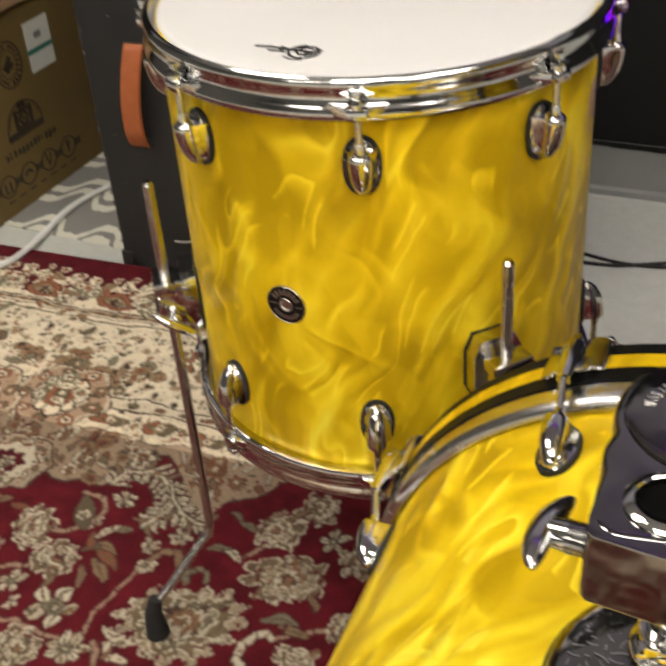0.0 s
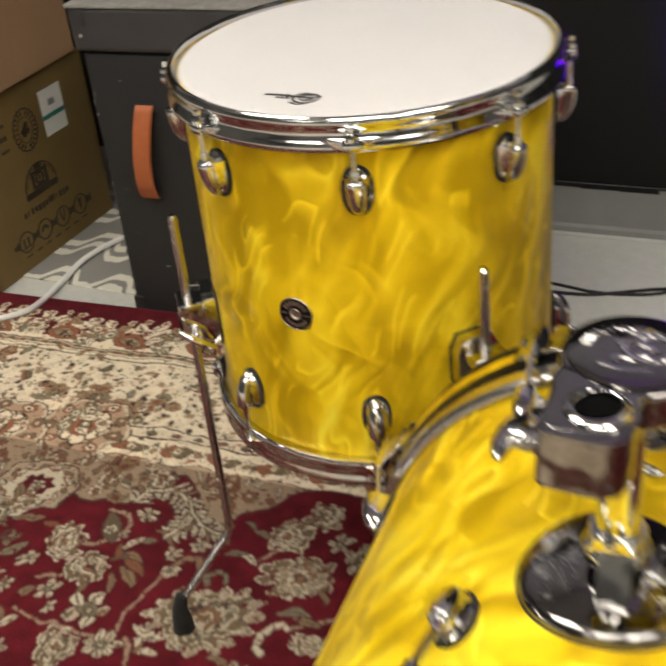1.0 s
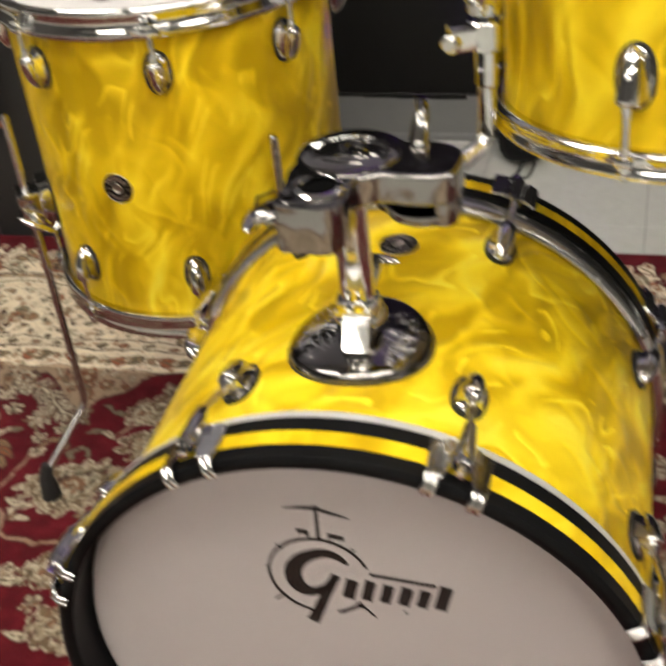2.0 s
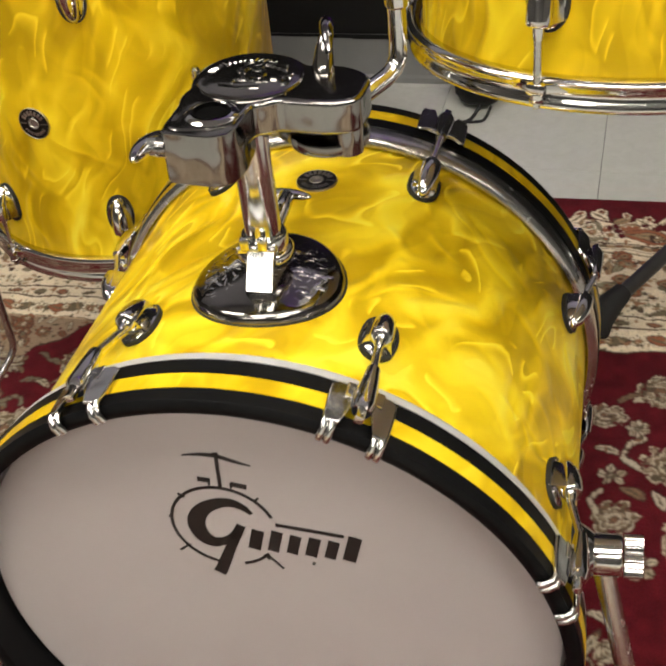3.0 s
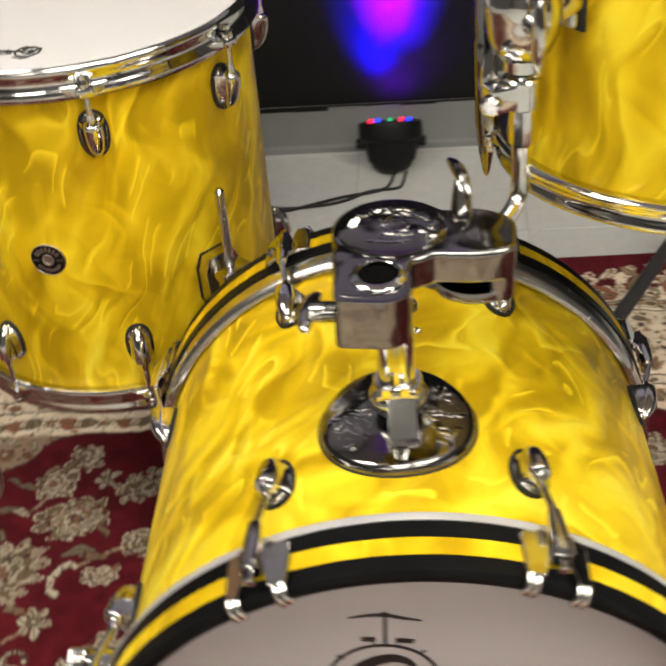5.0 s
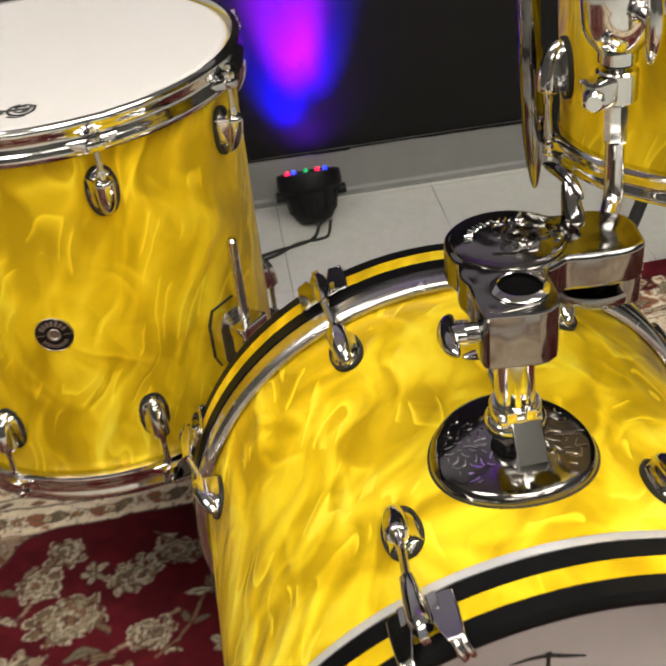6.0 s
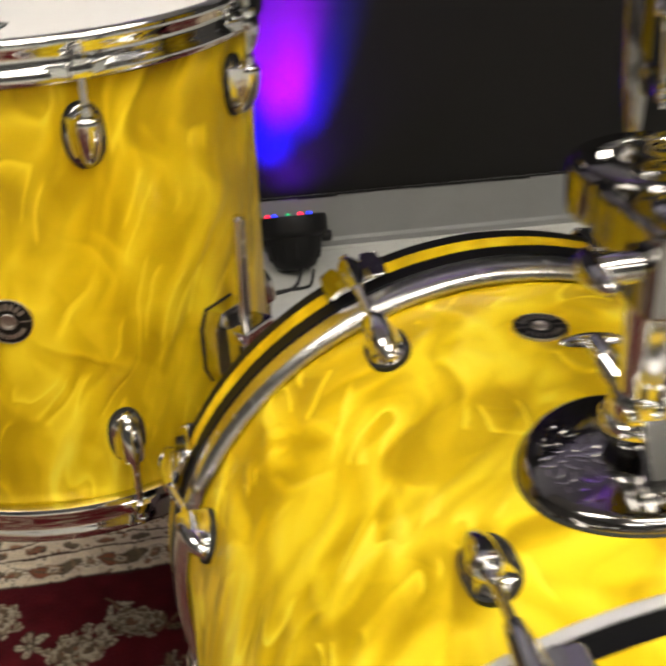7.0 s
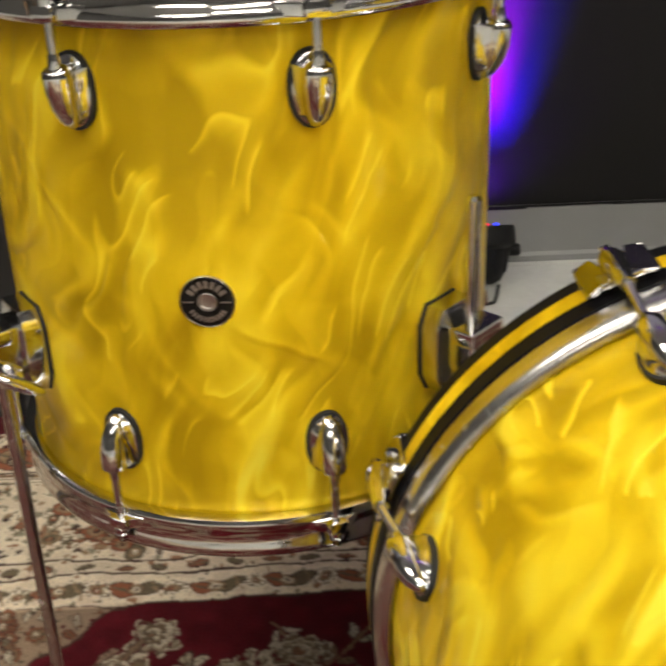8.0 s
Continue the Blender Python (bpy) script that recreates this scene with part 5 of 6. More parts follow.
# four round care signs joined by dark lozenges
for k in range(4):
    cx = 0.100 + k * 0.058
    stroke(arc(cx, 0.060, 0.0200, 0, 360, 26), 0.0030, 0.0, 0.0006, prints)
    stroke([(cx + 0.022, 0.060), (cx + 0.029, 0.060), (cx + 0.036, 0.060)], [0.018, 0.009, 0.018], 0.0, 0.0006, prints)
    if k == 0:
        for dx in (-0.007, 0.006):
            stroke([(cx + dx, 0.051), (cx + dx, 0.068)], 0.0045, 0.0, 0.0006, prints)
        stroke([(cx - 0.011, 0.049), (cx + 0.011, 0.049)], 0.0030, 0.0, 0.0006, prints)
    elif k == 1:
        stroke(arc(cx, 0.058, 0.008, 0, 180, 12), 0.0060, 0.0, 0.0006, prints)
    elif k == 2:
        stroke([(cx - 0.006, 0.074), (cx - 0.005, 0.062), (cx, 0.050)], 0.0034, 0.0, 0.0006, prints)
        stroke([(cx + 0.006, 0.074), (cx + 0.005, 0.062), (cx, 0.050)], 0.0034, 0.0, 0.0006, prints)
    else:
        stroke([(cx, 0.049), (cx, 0.060), (cx, 0.073)], [0.003, 0.006, 0.012], 0.0, 0.0006, prints)
stroke([(0.064, 0.060), (0.071, 0.060), (0.078, 0.060)], [0.009, 0.009, 0.018], 0.0, 0.0006, prints)
for k in range(7):
    stroke([(0.092 + k * 0.030, 0.030), (0.108 + k * 0.030, 0.030)], 0.0030, 0.0, 0.0006, prints)
# short lines of bars beside the seal
for row, widths in enumerate(((9, 5, 7, 8, 6, 7), (8, 9, 7, 8), (6, 7, 5))):
    x = 0.120 - sum(widths) * 0.00125
    for w in widths:
        stroke([(x, 0.292 - row * 0.024), (x + w * 0.0010, 0.292 - row * 0.024)], 0.0085 if row == 1 else 0.0060, 0.0, 0.0006, prints)
        x += w * 0.00125
part("print", moved(prints, pose(0, 0, 0, 90, 0, 0)), CARTON_PRINT, box_low, "dark brown printed marks and pictograms", smooth=0)

# ---- the grey mat ----
mat_ob = part("mat", block((0.48, 0.36, 0.003), (0, 0, 0), 0.001), CHEVRON, None, "grey mat with off-white zigzag stripes", pose(-1.17, 1.235, FLOOR_Z + 0.0018, 0, 0, -4))
tagged(mat_ob, category="mat")

# ---- a black stand leg behind the bass drum ----
stand = thing("hardware_stand", Matrix.Translation((0.255, 0.655, 0.004)), "black tubular stand leg resting on the rug behind the bass drum", "drum hardware")
part("leg", tube([(0.0, 0.0, 0.030), (0.10, 0.14, 0.055), (0.30, 0.42, 0.12), (0.45, 0.63, 0.165)], 0.0105, 16), BLACK_STEEL, stand, "black steel tube")
part("rubber_foot", tube([(-0.012, -0.018, 0.0005), (-0.008, -0.012, 0.020), (0.006, 0.008, 0.032), (0.022, 0.030, 0.038)], [0.019, 0.020, 0.0175, 0.0135], 18), BLACK_RUBBER, stand, "black rubber foot")
part("stand_column", tube([(0.45, 0.63, 0.0005), (0.45, 0.63, 0.75)], 0.013, 16), BLACK_STEEL, stand, "black steel upright")


# ---- the patterned rug ----
RUG_TURN = 0.0
RUG_AT = Matrix.Translation((0.0, 0.990, 0)) @ pose(0, 0, 0, 0, 0, RUG_TURN)
RED, CREAM, TAN, SALMON, OLIVE, DARK, SAGE = (np.array(c) for c in ((0.082, 0.0048, 0.0088), (0.76, 0.655, 0.49), (0.32, 0.21, 0.12), (0.29, 0.105, 0.052), (0.150, 0.118, 0.070), (0.060, 0.030, 0.022), (0.25, 0.225, 0.15)))


def cloud(shape, cell, seed):
    """Smooth random values from 0 to 1, one blob every few knots."""
    r = np.random.default_rng(seed)
    h, w = shape[0] // cell + 3, shape[1] // cell + 3
    grid = r.random((h, w))
    y, x = np.arange(shape[0]) / cell, np.arange(shape[1]) / cell
    yi, xi = y.astype(int), x.astype(int)
    fy, fx = (y - yi)[:, None], (x - xi)[None, :]
    fy, fx = fy * fy * (3 - 2 * fy), fx * fx * (3 - 2 * fx)
    a, b, c, e = grid[np.ix_(yi, xi)], grid[np.ix_(yi, xi + 1)], grid[np.ix_(yi + 1, xi)], grid[np.ix_(yi + 1, xi + 1)]
    return (a * (1 - fx) + b * fx) * (1 - fy) + (c * (1 - fx) + e * fx) * fy


class Loom:
    """A grid of knots; x along the rug's edge, d inwards from it. Motifs are woven into it in metres."""

    def __init__(self, x0, x1, d1, step):
        self.xs, self.ds, self.step = np.arange(x0, x1, step), np.arange(0, d1, step), step
        self.x, self.d = np.meshgrid(self.xs, self.ds)
        self.dye = np.empty((*self.x.shape, 3))
        self.dye[:] = RED
        self.rng = np.random.default_rng(4)

    def window(self, x, d, r):
        i0, i1 = np.searchsorted(self.xs, (x - r, x + r))
        j0, j1 = np.searchsorted(self.ds, (d - r, d + r))
        return (slice(j0, j1), slice(i0, i1))

    def fill(self, where, color, s=None):
        if s is None:
            self.dye[where] = color
        else:
            self.dye[s][where] = color

    def rosette(self, x, d, r, turn=0.0, petals=8, inks=None):
        s = self.window(x, d, r * 1.2)
        px, pd = self.x[s] - x, self.d[s] - d
        q, a = np.hypot(px, pd) / r, np.arctan2(pd, px) + turn
        edge = 0.80 + 0.20 * np.abs(np.cos(a * petals / 2)) + 0.05 * np.sin(a * 3 + x * 40)
        out, mid, core = inks or (CREAM, TAN, SALMON)
        self.fill(q < edge + 0.09, DARK, s)
        self.fill(q < edge, out, s)
        self.fill((q < edge) & (np.abs(np.sin(a * petals / 2)) > 0.965) & (q > 0.4), OLIVE, s)
        self.fill((q < edge * 0.62), OLIVE, s)
        self.fill((q < edge * 0.56), mid, s)
        self.fill((q < 0.30), DARK, s)
        self.fill((q < 0.25), core, s)
        self.fill((q < 0.10), out, s)

    def leaf(self, x, d, length, width, turn, ink=None, curl=0.0):
        s = self.window(x, d, length)
        px, pd = self.x[s] - x, self.d[s] - d
        u, v = px * math.cos(turn) + pd * math.sin(turn), -px * math.sin(turn) + pd * math.cos(turn)
        v = v - curl * (u / length) ** 2 * length
        t = np.clip(u / length + 0.5, 0, 1)
        w = width * np.sin(np.pi * t) ** 0.8
        inside = (np.abs(u) < length / 2)
        self.fill(inside & (np.abs(v) < w + 0.0018), DARK, s)
        self.fill(inside & (np.abs(v) < w), CREAM if ink is None else ink, s)
        self.fill(inside & (np.abs(v) < w * 0.22), OLIVE, s)

    def line(self, points, width, ink, edge=None):
        for (x0, d0), (x1, d1) in zip(points, points[1:]):
            cx, cd, r = (x0 + x1) / 2, (d0 + d1) / 2, math.hypot(x1 - x0, d1 - d0) / 2 + width * 2 + 0.004
            s = self.window(cx, cd, r)
            px, pd = self.x[s], self.d[s]
            ll = max((x1 - x0) ** 2 + (d1 - d0) ** 2, 1e-12)
            t = np.clip(((px - x0) * (x1 - x0) + (pd - d0) * (d1 - d0)) / ll, 0, 1)
            q = np.hypot(px - x0 - t * (x1 - x0), pd - d0 - t * (d1 - d0))
            if edge is not None:
                self.fill((q < width / 2 + 0.0016) & (q >= width / 2), edge, s)
            self.fill(q < width / 2, ink, s)

    def scroll(self, x, d, r, turn, hand=1, width=0.006, ink=None):
        pts = []
        for k in range(26):
            t = k / 25
            a = turn + hand * t * 4.6
            q = r * (1 - 0.72 * t)
            pts.append((x + q * math.cos(a), d + q * math.sin(a)))
        self.line(pts, width, CREAM if ink is None else ink, DARK)

    def spray(self, x, d, r, count=9, inks=None):
        """A loose cluster of small blossoms and leaves."""
        g = self.rng
        for k in range(count):
            a, q = g.uniform(0, 2 * math.pi), r * math.sqrt(g.uniform(0.02, 1))
            lx, ld = x + q * math.cos(a), d + q * math.sin(a)
            if k % 3 == 0:
                self.leaf(lx, ld, g.uniform(0.024, 0.042), g.uniform(0.004, 0.008), g.uniform(0, 6.28), [CREAM, SAGE, TAN][g.integers(3)], g.uniform(-0.4, 0.4))
            else:
                self.rosette(lx, ld, g.uniform(0.008, 0.016), g.uniform(0, 6.28), int(g.integers(5, 8)), inks or [(CREAM, TAN, SALMON), (SAGE, CREAM, DARK), (CREAM, SAGE, SALMON)][g.integers(3)])

    def blossom(self, x, d, r, petals=9, flat=1.0, turn=0.0, tilt=-0.31):
        """A ragged blossom of rings of small scalloped petals: tan and olive with pale rims and dark veins."""
        s = self.window(x, d, r * 1.35)
        px, pd = self.x[s] - x, self.d[s] - d
        u, v = px * math.cos(tilt) + pd * math.sin(tilt), (-px * math.sin(tilt) + pd * math.cos(tilt)) / flat
        q, a = np.hypot(u, v) / r, np.arctan2(v, u)
        seed = int(abs(x * 991 + d * 577) * 100) % 9973
        n1, n2, n3 = cloud(q.shape, 3, seed), cloud(q.shape, 5, seed + 1), cloud(q.shape, 8, seed + 2)
        rim = 0.0030 / r
        tones = (0.45 * TAN + 0.35 * CREAM + 0.20 * OLIVE, 0.5 * TAN + 0.5 * OLIVE, 0.5 * SAGE + 0.5 * OLIVE, 0.5 * TAN + 0.5 * SALMON)
        rings = max(3, min(5, int(r / 0.013)))
        for k in range(rings):
            size = 1 - k / rings
            count = max(4, petals - k)
            edge = size * (0.80 + 0.20 * np.abs(np.cos(a * count / 2 + turn + 1.3 * k)) + 0.34 * (n3 - 0.5))
            inside = q < edge
            self.fill(inside, tones[(k + seed) % 2 + (2 if k > 1 else 0)], s)
            self.fill(inside & (n2 > 0.68), CREAM * 0.8, s)
            self.fill(inside & (n1 < 0.24), (RED, OLIVE, DARK)[min(k, 2)], s)
            self.fill(inside & (np.abs(np.sin(a * count / 2 + turn + 1.3 * k)) > 0.97) & (q > edge * 0.5), 0.5 * OLIVE + 0.5 * DARK, s)
            self.fill(inside & (q > edge - rim) & (n1 > 0.30), CREAM, s)
            self.fill(inside & (q < edge - rim) & (q > edge - 1.7 * rim), 0.4 * OLIVE + 0.6 * DARK, s)
        self.fill(q < 0.10, 0.5 * SALMON + 0.5 * TAN, s)

    def daisy(self, x, d, r, petals=6, turn=0.0, inks=None):
        """A small open flower with separate blunt petals round a sage eye."""
        for j in range(petals):
            a = 2 * math.pi * j / petals + turn
            self.leaf(x + 0.60 * r * math.cos(a), d + 0.60 * r * math.sin(a), 0.74 * r, 0.24 * r, a + 0.3 * (-1) ** j, (inks or (CREAM, 0.6 * CREAM + 0.4 * TAN))[j % 2], 0.25)
        self.rosette(x, d, 0.34 * r, turn, 5, (SAGE, OLIVE, CREAM))

    def vine(self, points, width, ink):
        """A thin stem with small leaves on both sides."""
        self.line(points, width, ink)
        for k, ((x0, d0), (x1, d1)) in enumerate(zip(points, points[1:])):
            a = math.atan2(d1 - d0, x1 - x0)
            for hand in (-1, 1):
                self.leaf((x0 + x1) / 2 - 0.010 * hand * math.sin(a), (d0 + d1) / 2 + 0.010 * hand * math.cos(a), 0.022, 0.0036, a + 0.7 * hand, [CREAM, SAGE, TAN][k % 3], 0.3 * hand)

    def blot(self, ground, inks, x0, x1, d0, d1, count, sizes):
        """Small flecks scattered over a band."""
        g = self.rng
        for _ in range(count):
            x, d, r = g.uniform(x0, x1), g.uniform(d0, d1), g.uniform(*sizes)
            s = self.window(x, d, r * 2)
            px, pd = self.x[s] - x, self.d[s] - d
            q, a = np.hypot(px, pd), np.arctan2(pd, px)
            self.fill(q < r * (0.7 + 0.5 * np.sin(a * 3 + x * 90) ** 2), inks[g.integers(len(inks))], s)


loom = Loom(-1.36, 0.80, 1.06, 0.0017)
X, D, g = loom.x, loom.d, loom.rng
wob = 0.004 * np.sin(X * 31) + 0.003 * np.sin(X * 77 + 1)
# bands from the edge inwards
loom.fill((D > 0.062 + wob) & (D < 0.389), CREAM)
for k in range(64):
    x = -1.36 + k * 0.034
    loom.leaf(x, 0.058 + 0.006 * math.sin(k * 1.7), 0.034, 0.010, (0.7 if k % 2 else -0.7), CREAM if k % 3 else TAN)
    loom.rosette(x + 0.016, 0.082 + 0.010 * math.sin(k * 2.3), 0.0125, k, 6, (CREAM, RED, SALMON) if k % 2 else (TAN, CREAM, RED))
    loom.rosette(x + 0.004, 0.045 + 0.007 * math.sin(k * 1.3), 0.0088, k, 5, (CREAM, SALMON, RED))
loom.blot(None, [RED, RED, SALMON], -1.36, 0.8, 0.070, 0.112, 420, (0.003, 0.009))
for k in range(16):
    x = -1.33 + k * 0.137
    loom.leaf(x, 0.103, 0.074, 0.021, 0.3, SALMON, 0.25)
    loom.leaf(x, 0.103, 0.050, 0.012, 0.3, TAN, 0.25)
    loom.scroll(x + 0.006, 0.104, 0.014, 0.5, 1, 0.004, CREAM)
    loom.spray(x + 0.066, 0.098, 0.028, 7)
for d, w, ink in ((0.132, 0.0022, DARK), (0.1395, 0.009, TAN), (0.148, 0.0022, DARK), (0.157, 0.0022, OLIVE), (0.315, 0.0022, DARK), (0.327, 0.012, 0.7 * CREAM + 0.3 * TAN), (0.337, 0.0024, DARK), (0.389, 0.0030, DARK)):
    loom.fill(np.abs(D - d) < w / 2 + 0.0004, ink)
for k in range(90):
    loom.leaf(-1.36 + k * 0.024, 0.1395, 0.012, 0.003, 0.0, (SALMON, OLIVE)[k % 2])
# the wide cream band, full of small scattered flowers on a faintly clouded ground
ground = cloud(X.shape, 10, 31)
band = (D > 0.160) & (D < 0.386)
loom.fill(band & (ground > 0.60) & (loom.dye.sum(-1) > 1.2), 0.80 * CREAM + 0.20 * TAN)
loom.fill(band & (ground < 0.22) & (loom.dye.sum(-1) > 1.2), 0.84 * CREAM + 0.16 * SALMON)
for k in range(22):
    loom.spray(g.uniform(-1.36, 0.8), g.uniform(0.18, 0.295), 0.024, 6, (SALMON, TAN, DARK) if k % 2 else (TAN, SALMON, OLIVE))
loom.blot(None, [OLIVE, TAN, TAN, DARK, SAGE], -1.36, 0.8, 0.163, 0.310, 1700, (0.0018, 0.0055))
for k in range(150):
    x, d = g.uniform(-1.36, 0.8), g.uniform(0.168, 0.306)
    if k % 2:
        loom.rosette(x, d, g.uniform(0.008, 0.014), g.uniform(0, 6), int(g.integers(5, 8)), [(TAN, OLIVE, SALMON), (OLIVE, TAN, CREAM), (SALMON, TAN, DARK), (CREAM, OLIVE, SALMON)][g.integers(4)])
    else:
        loom.leaf(x, d, g.uniform(0.016, 0.034), g.uniform(0.003, 0.0065), g.uniform(0, 6.28), [OLIVE, TAN, SALMON, SAGE][g.integers(4)], g.uniform(-0.5, 0.5))
# the inner guard band with pairs of leaves and lozenges
for k in range(28):
    x = -1.34 + k * 0.080
    loom.leaf(x - 0.013, 0.363, 0.034, 0.010, 0.35, SALMON)
    loom.leaf(x + 0.013, 0.363, 0.034, 0.010, -0.35, OLIVE)
    loom.rosette(x, 0.362, 0.009, 0.3, 6, (TAN, CREAM, DARK))
    loom.rosette(x + 0.040, 0.363, 0.0115, 0.1, 8, (CREAM, TAN, SALMON))
    loom.line([(x + 0.016, 0.350), (x + 0.028, 0.377)], 0.002, TAN)
    loom.line([(x + 0.064, 0.350), (x + 0.052, 0.377)], 0.002, TAN)
    loom.leaf(x + 0.02, 0.328, 0.020, 0.0035, 0, OLIVE)
    loom.leaf(x + 0.06, 0.328, 0.020, 0.0035, 0, SALMON)
# the crimson field: winding vines, scrolls and ragged blossoms
for k in range(9):
    x0 = -1.36 + k * 0.26
    if k in (2, 3, 6):
        continue
    loom.vine([(x0 + 0.26 * t / 10, 0.60 + 0.055 * math.sin(t * 1.2 + k * 1.9) + 0.02 * math.sin(k)) for t in range(11)], 0.0040, TAN)
    loom.vine([(x0 + 0.26 * t / 10, 0.80 + 0.060 * math.sin(t * 1.1 + k * 2.6)) for t in range(11)], 0.0040, SALMON)
    loom.vine([(x0 + 0.26 * t / 10, 0.455 + 0.030 * math.sin(t * 1.3 + k * 1.3)) for t in range(11)], 0.0034, TAN)
drawn = lambda x, d: (-0.84 < x < -0.28 and d < 0.80) or (0.20 < x < 0.48 and d < 0.85)
for k in range(110):
    x, d = g.uniform(-1.34, 0.78), g.uniform(0.42, 1.05)
    if drawn(x, d):
        continue
    loom.scroll(x, d, g.uniform(0.016, 0.032), g.uniform(0, 6), 1 if k % 2 else -1, 0.0036, [CREAM, TAN, SAGE][k % 3])
    for j in range(3):
        loom.leaf(x + 0.035 * math.cos(j * 2.1 + k), d + 0.035 * math.sin(j * 2.1 + k), g.uniform(0.024, 0.046), g.uniform(0.004, 0.007), g.uniform(0, 6.28), [CREAM, TAN, SAGE, SALMON][(j + k) % 4], g.uniform(-0.6, 0.6))
for k in range(64):
    x, d, r = g.uniform(-1.34, 0.78), g.uniform(0.43, 1.05), g.uniform(0.014, 0.024)
    if not drawn(x, d):
        (loom.blossom, loom.daisy)[k % 2](x, d, r, int(g.integers(5, 8)))
for k in range(30):
    x, d = -1.33 + (k * 3 % 11) * 0.195 + g.uniform(-0.04, 0.04), 0.50 + (k * 3 // 11 % 4) * 0.150 + g.uniform(-0.03, 0.03)
    if not drawn(x, d):
        loom.blossom(x, d, g.uniform(0.030, 0.046), int(g.integers(7, 11)), g.uniform(0.7, 1.0), k)
PINK = 0.35 * CREAM + 0.65 * SALMON
for stem in (
    [(-0.760, 0.690), (-0.712, 0.706), (-0.679, 0.703), (-0.650, 0.708), (-0.623, 0.703), (-0.606, 0.689), (-0.607, 0.674), (-0.609, 0.653), (-0.610, 0.627), (-0.597, 0.589)],
    [(-0.760, 0.640), (-0.735, 0.630), (-0.706, 0.607)], [(-0.404, 0.638), (-0.380, 0.620), (-0.340, 0.600), (-0.300, 0.570)],
    [(-0.593, 0.700), (-0.570, 0.740), (-0.520, 0.760), (-0.470, 0.750), (-0.440, 0.720)], [(-0.486, 0.537), (-0.470, 0.515), (-0.450, 0.505)]):
    loom.line(stem, 0.0048, PINK, 0.6 * DARK + 0.4 * RED)
for x, d, r, flat, petals in ((-0.515, 0.649, 0.074, 0.72, 15), (-0.425, 0.551, 0.050, 0.76, 11), (-0.467, 0.489, 0.031, 1.0, 9), (-0.436, 0.439, 0.030, 0.95, 9), (-0.374, 0.655, 0.026, 0.8, 8), (-0.706, 0.607, 0.033, 1.0, 8), (-0.670, 0.735, 0.030, 1.2, 8), (-0.761, 0.574, 0.032, 1.2, 9), (-0.350, 0.500, 0.034, 0.9, 9), (-0.293, 0.470, 0.036, 0.7, 9), (-0.330, 0.600, 0.030, 0.9, 8), (0.258, 0.520, 0.026, 0.9, 8), (0.330, 0.470, 0.036, 0.8, 9), (0.335, 0.600, 0.034, 1.0, 9), (0.275, 0.690, 0.030, 0.9, 8), (0.360, 0.720, 0.040, 0.9, 10), (0.400, 0.540, 0.036, 1.0, 9), (-0.95, 0.680, 0.054, 0.9, 10)):
    loom.blossom(x, d, r, petals, flat, x * 31)
for x, d, r in ((-0.665, 0.670, 0.033), (-0.615, 0.716, 0.027), (-0.736, 0.655, 0.020), (-0.604, 0.553, 0.014), (-0.579, 0.533, 0.014), (-0.593, 0.582, 0.015), (-0.395, 0.480, 0.020), (-0.440, 0.720, 0.024), (0.300, 0.540, 0.018), (0.270, 0.620, 0.020), (0.300, 0.760, 0.020)):
    loom.daisy(x, d, r, 5 + int(r * 300) % 3, x * 40)
for x, d, length, turn, ink in ((-0.408, 0.608, 0.052, -0.25, SAGE), (-0.385, 0.616, 0.040, 0.1, TAN), (-0.525, 0.538, 0.034, -0.2, SAGE), (-0.500, 0.542, 0.034, 0.2, CREAM), (-0.650, 0.575, 0.036, 0.2, TAN), (-0.640, 0.590, 0.038, 0.5, SALMON), (-0.640, 0.607, 0.038, 0.8, TAN), (-0.655, 0.622, 0.034, 1.2, TAN), (-0.668, 0.580, 0.030, -0.2, OLIVE), (-0.480, 0.462, 0.026, -0.9, PINK), (-0.500, 0.492, 0.026, 0.5, SAGE), (-0.455, 0.455, 0.028, -1.1, TAN), (-0.520, 0.478, 0.026, 0.4, SAGE), (-0.385, 0.575, 0.030, 0.9, TAN), (-0.578, 0.690, 0.034, 1.0, CREAM), (-0.470, 0.700, 0.036, 0.2, TAN), (-0.692, 0.642, 0.026, 1.4, TAN), (0.262, 0.580, 0.034, 0.2, CREAM), (0.300, 0.650, 0.040, 0.6, TAN), (0.330, 0.660, 0.036, 1.1, CREAM), (0.290, 0.480, 0.032, -0.6, TAN), (0.370, 0.640, 0.034, 0.3, SALMON), (0.255, 0.740, 0.034, 0.9, CREAM)):
    loom.leaf(x, d, length, length * 0.15, turn, ink, 0.4)
for curl, width, ink in (
    ([(-0.592, 0.571), (-0.584, 0.556), (-0.566, 0.553), (-0.551, 0.569)], 0.007, TAN),
    ([(-0.537, 0.596), (-0.544, 0.582), (-0.537, 0.572), (-0.523, 0.573), (-0.520, 0.588)], 0.0055, SAGE),
    ([(-0.404, 0.638), (-0.415, 0.632), (-0.429, 0.639), (-0.439, 0.656), (-0.438, 0.674), (-0.425, 0.684)], 0.0075, CREAM),
    ([(-0.566, 0.690), (-0.580, 0.702), (-0.572, 0.718), (-0.552, 0.716)], 0.0065, CREAM),
    ([(0.310, 0.555), (0.290, 0.568), (0.284, 0.590), (0.298, 0.604)], 0.0065, CREAM),
    ([(0.262, 0.650), (0.250, 0.665), (0.256, 0.684)], 0.0060, CREAM)):
    loom.line(curl, width, ink, DARK)
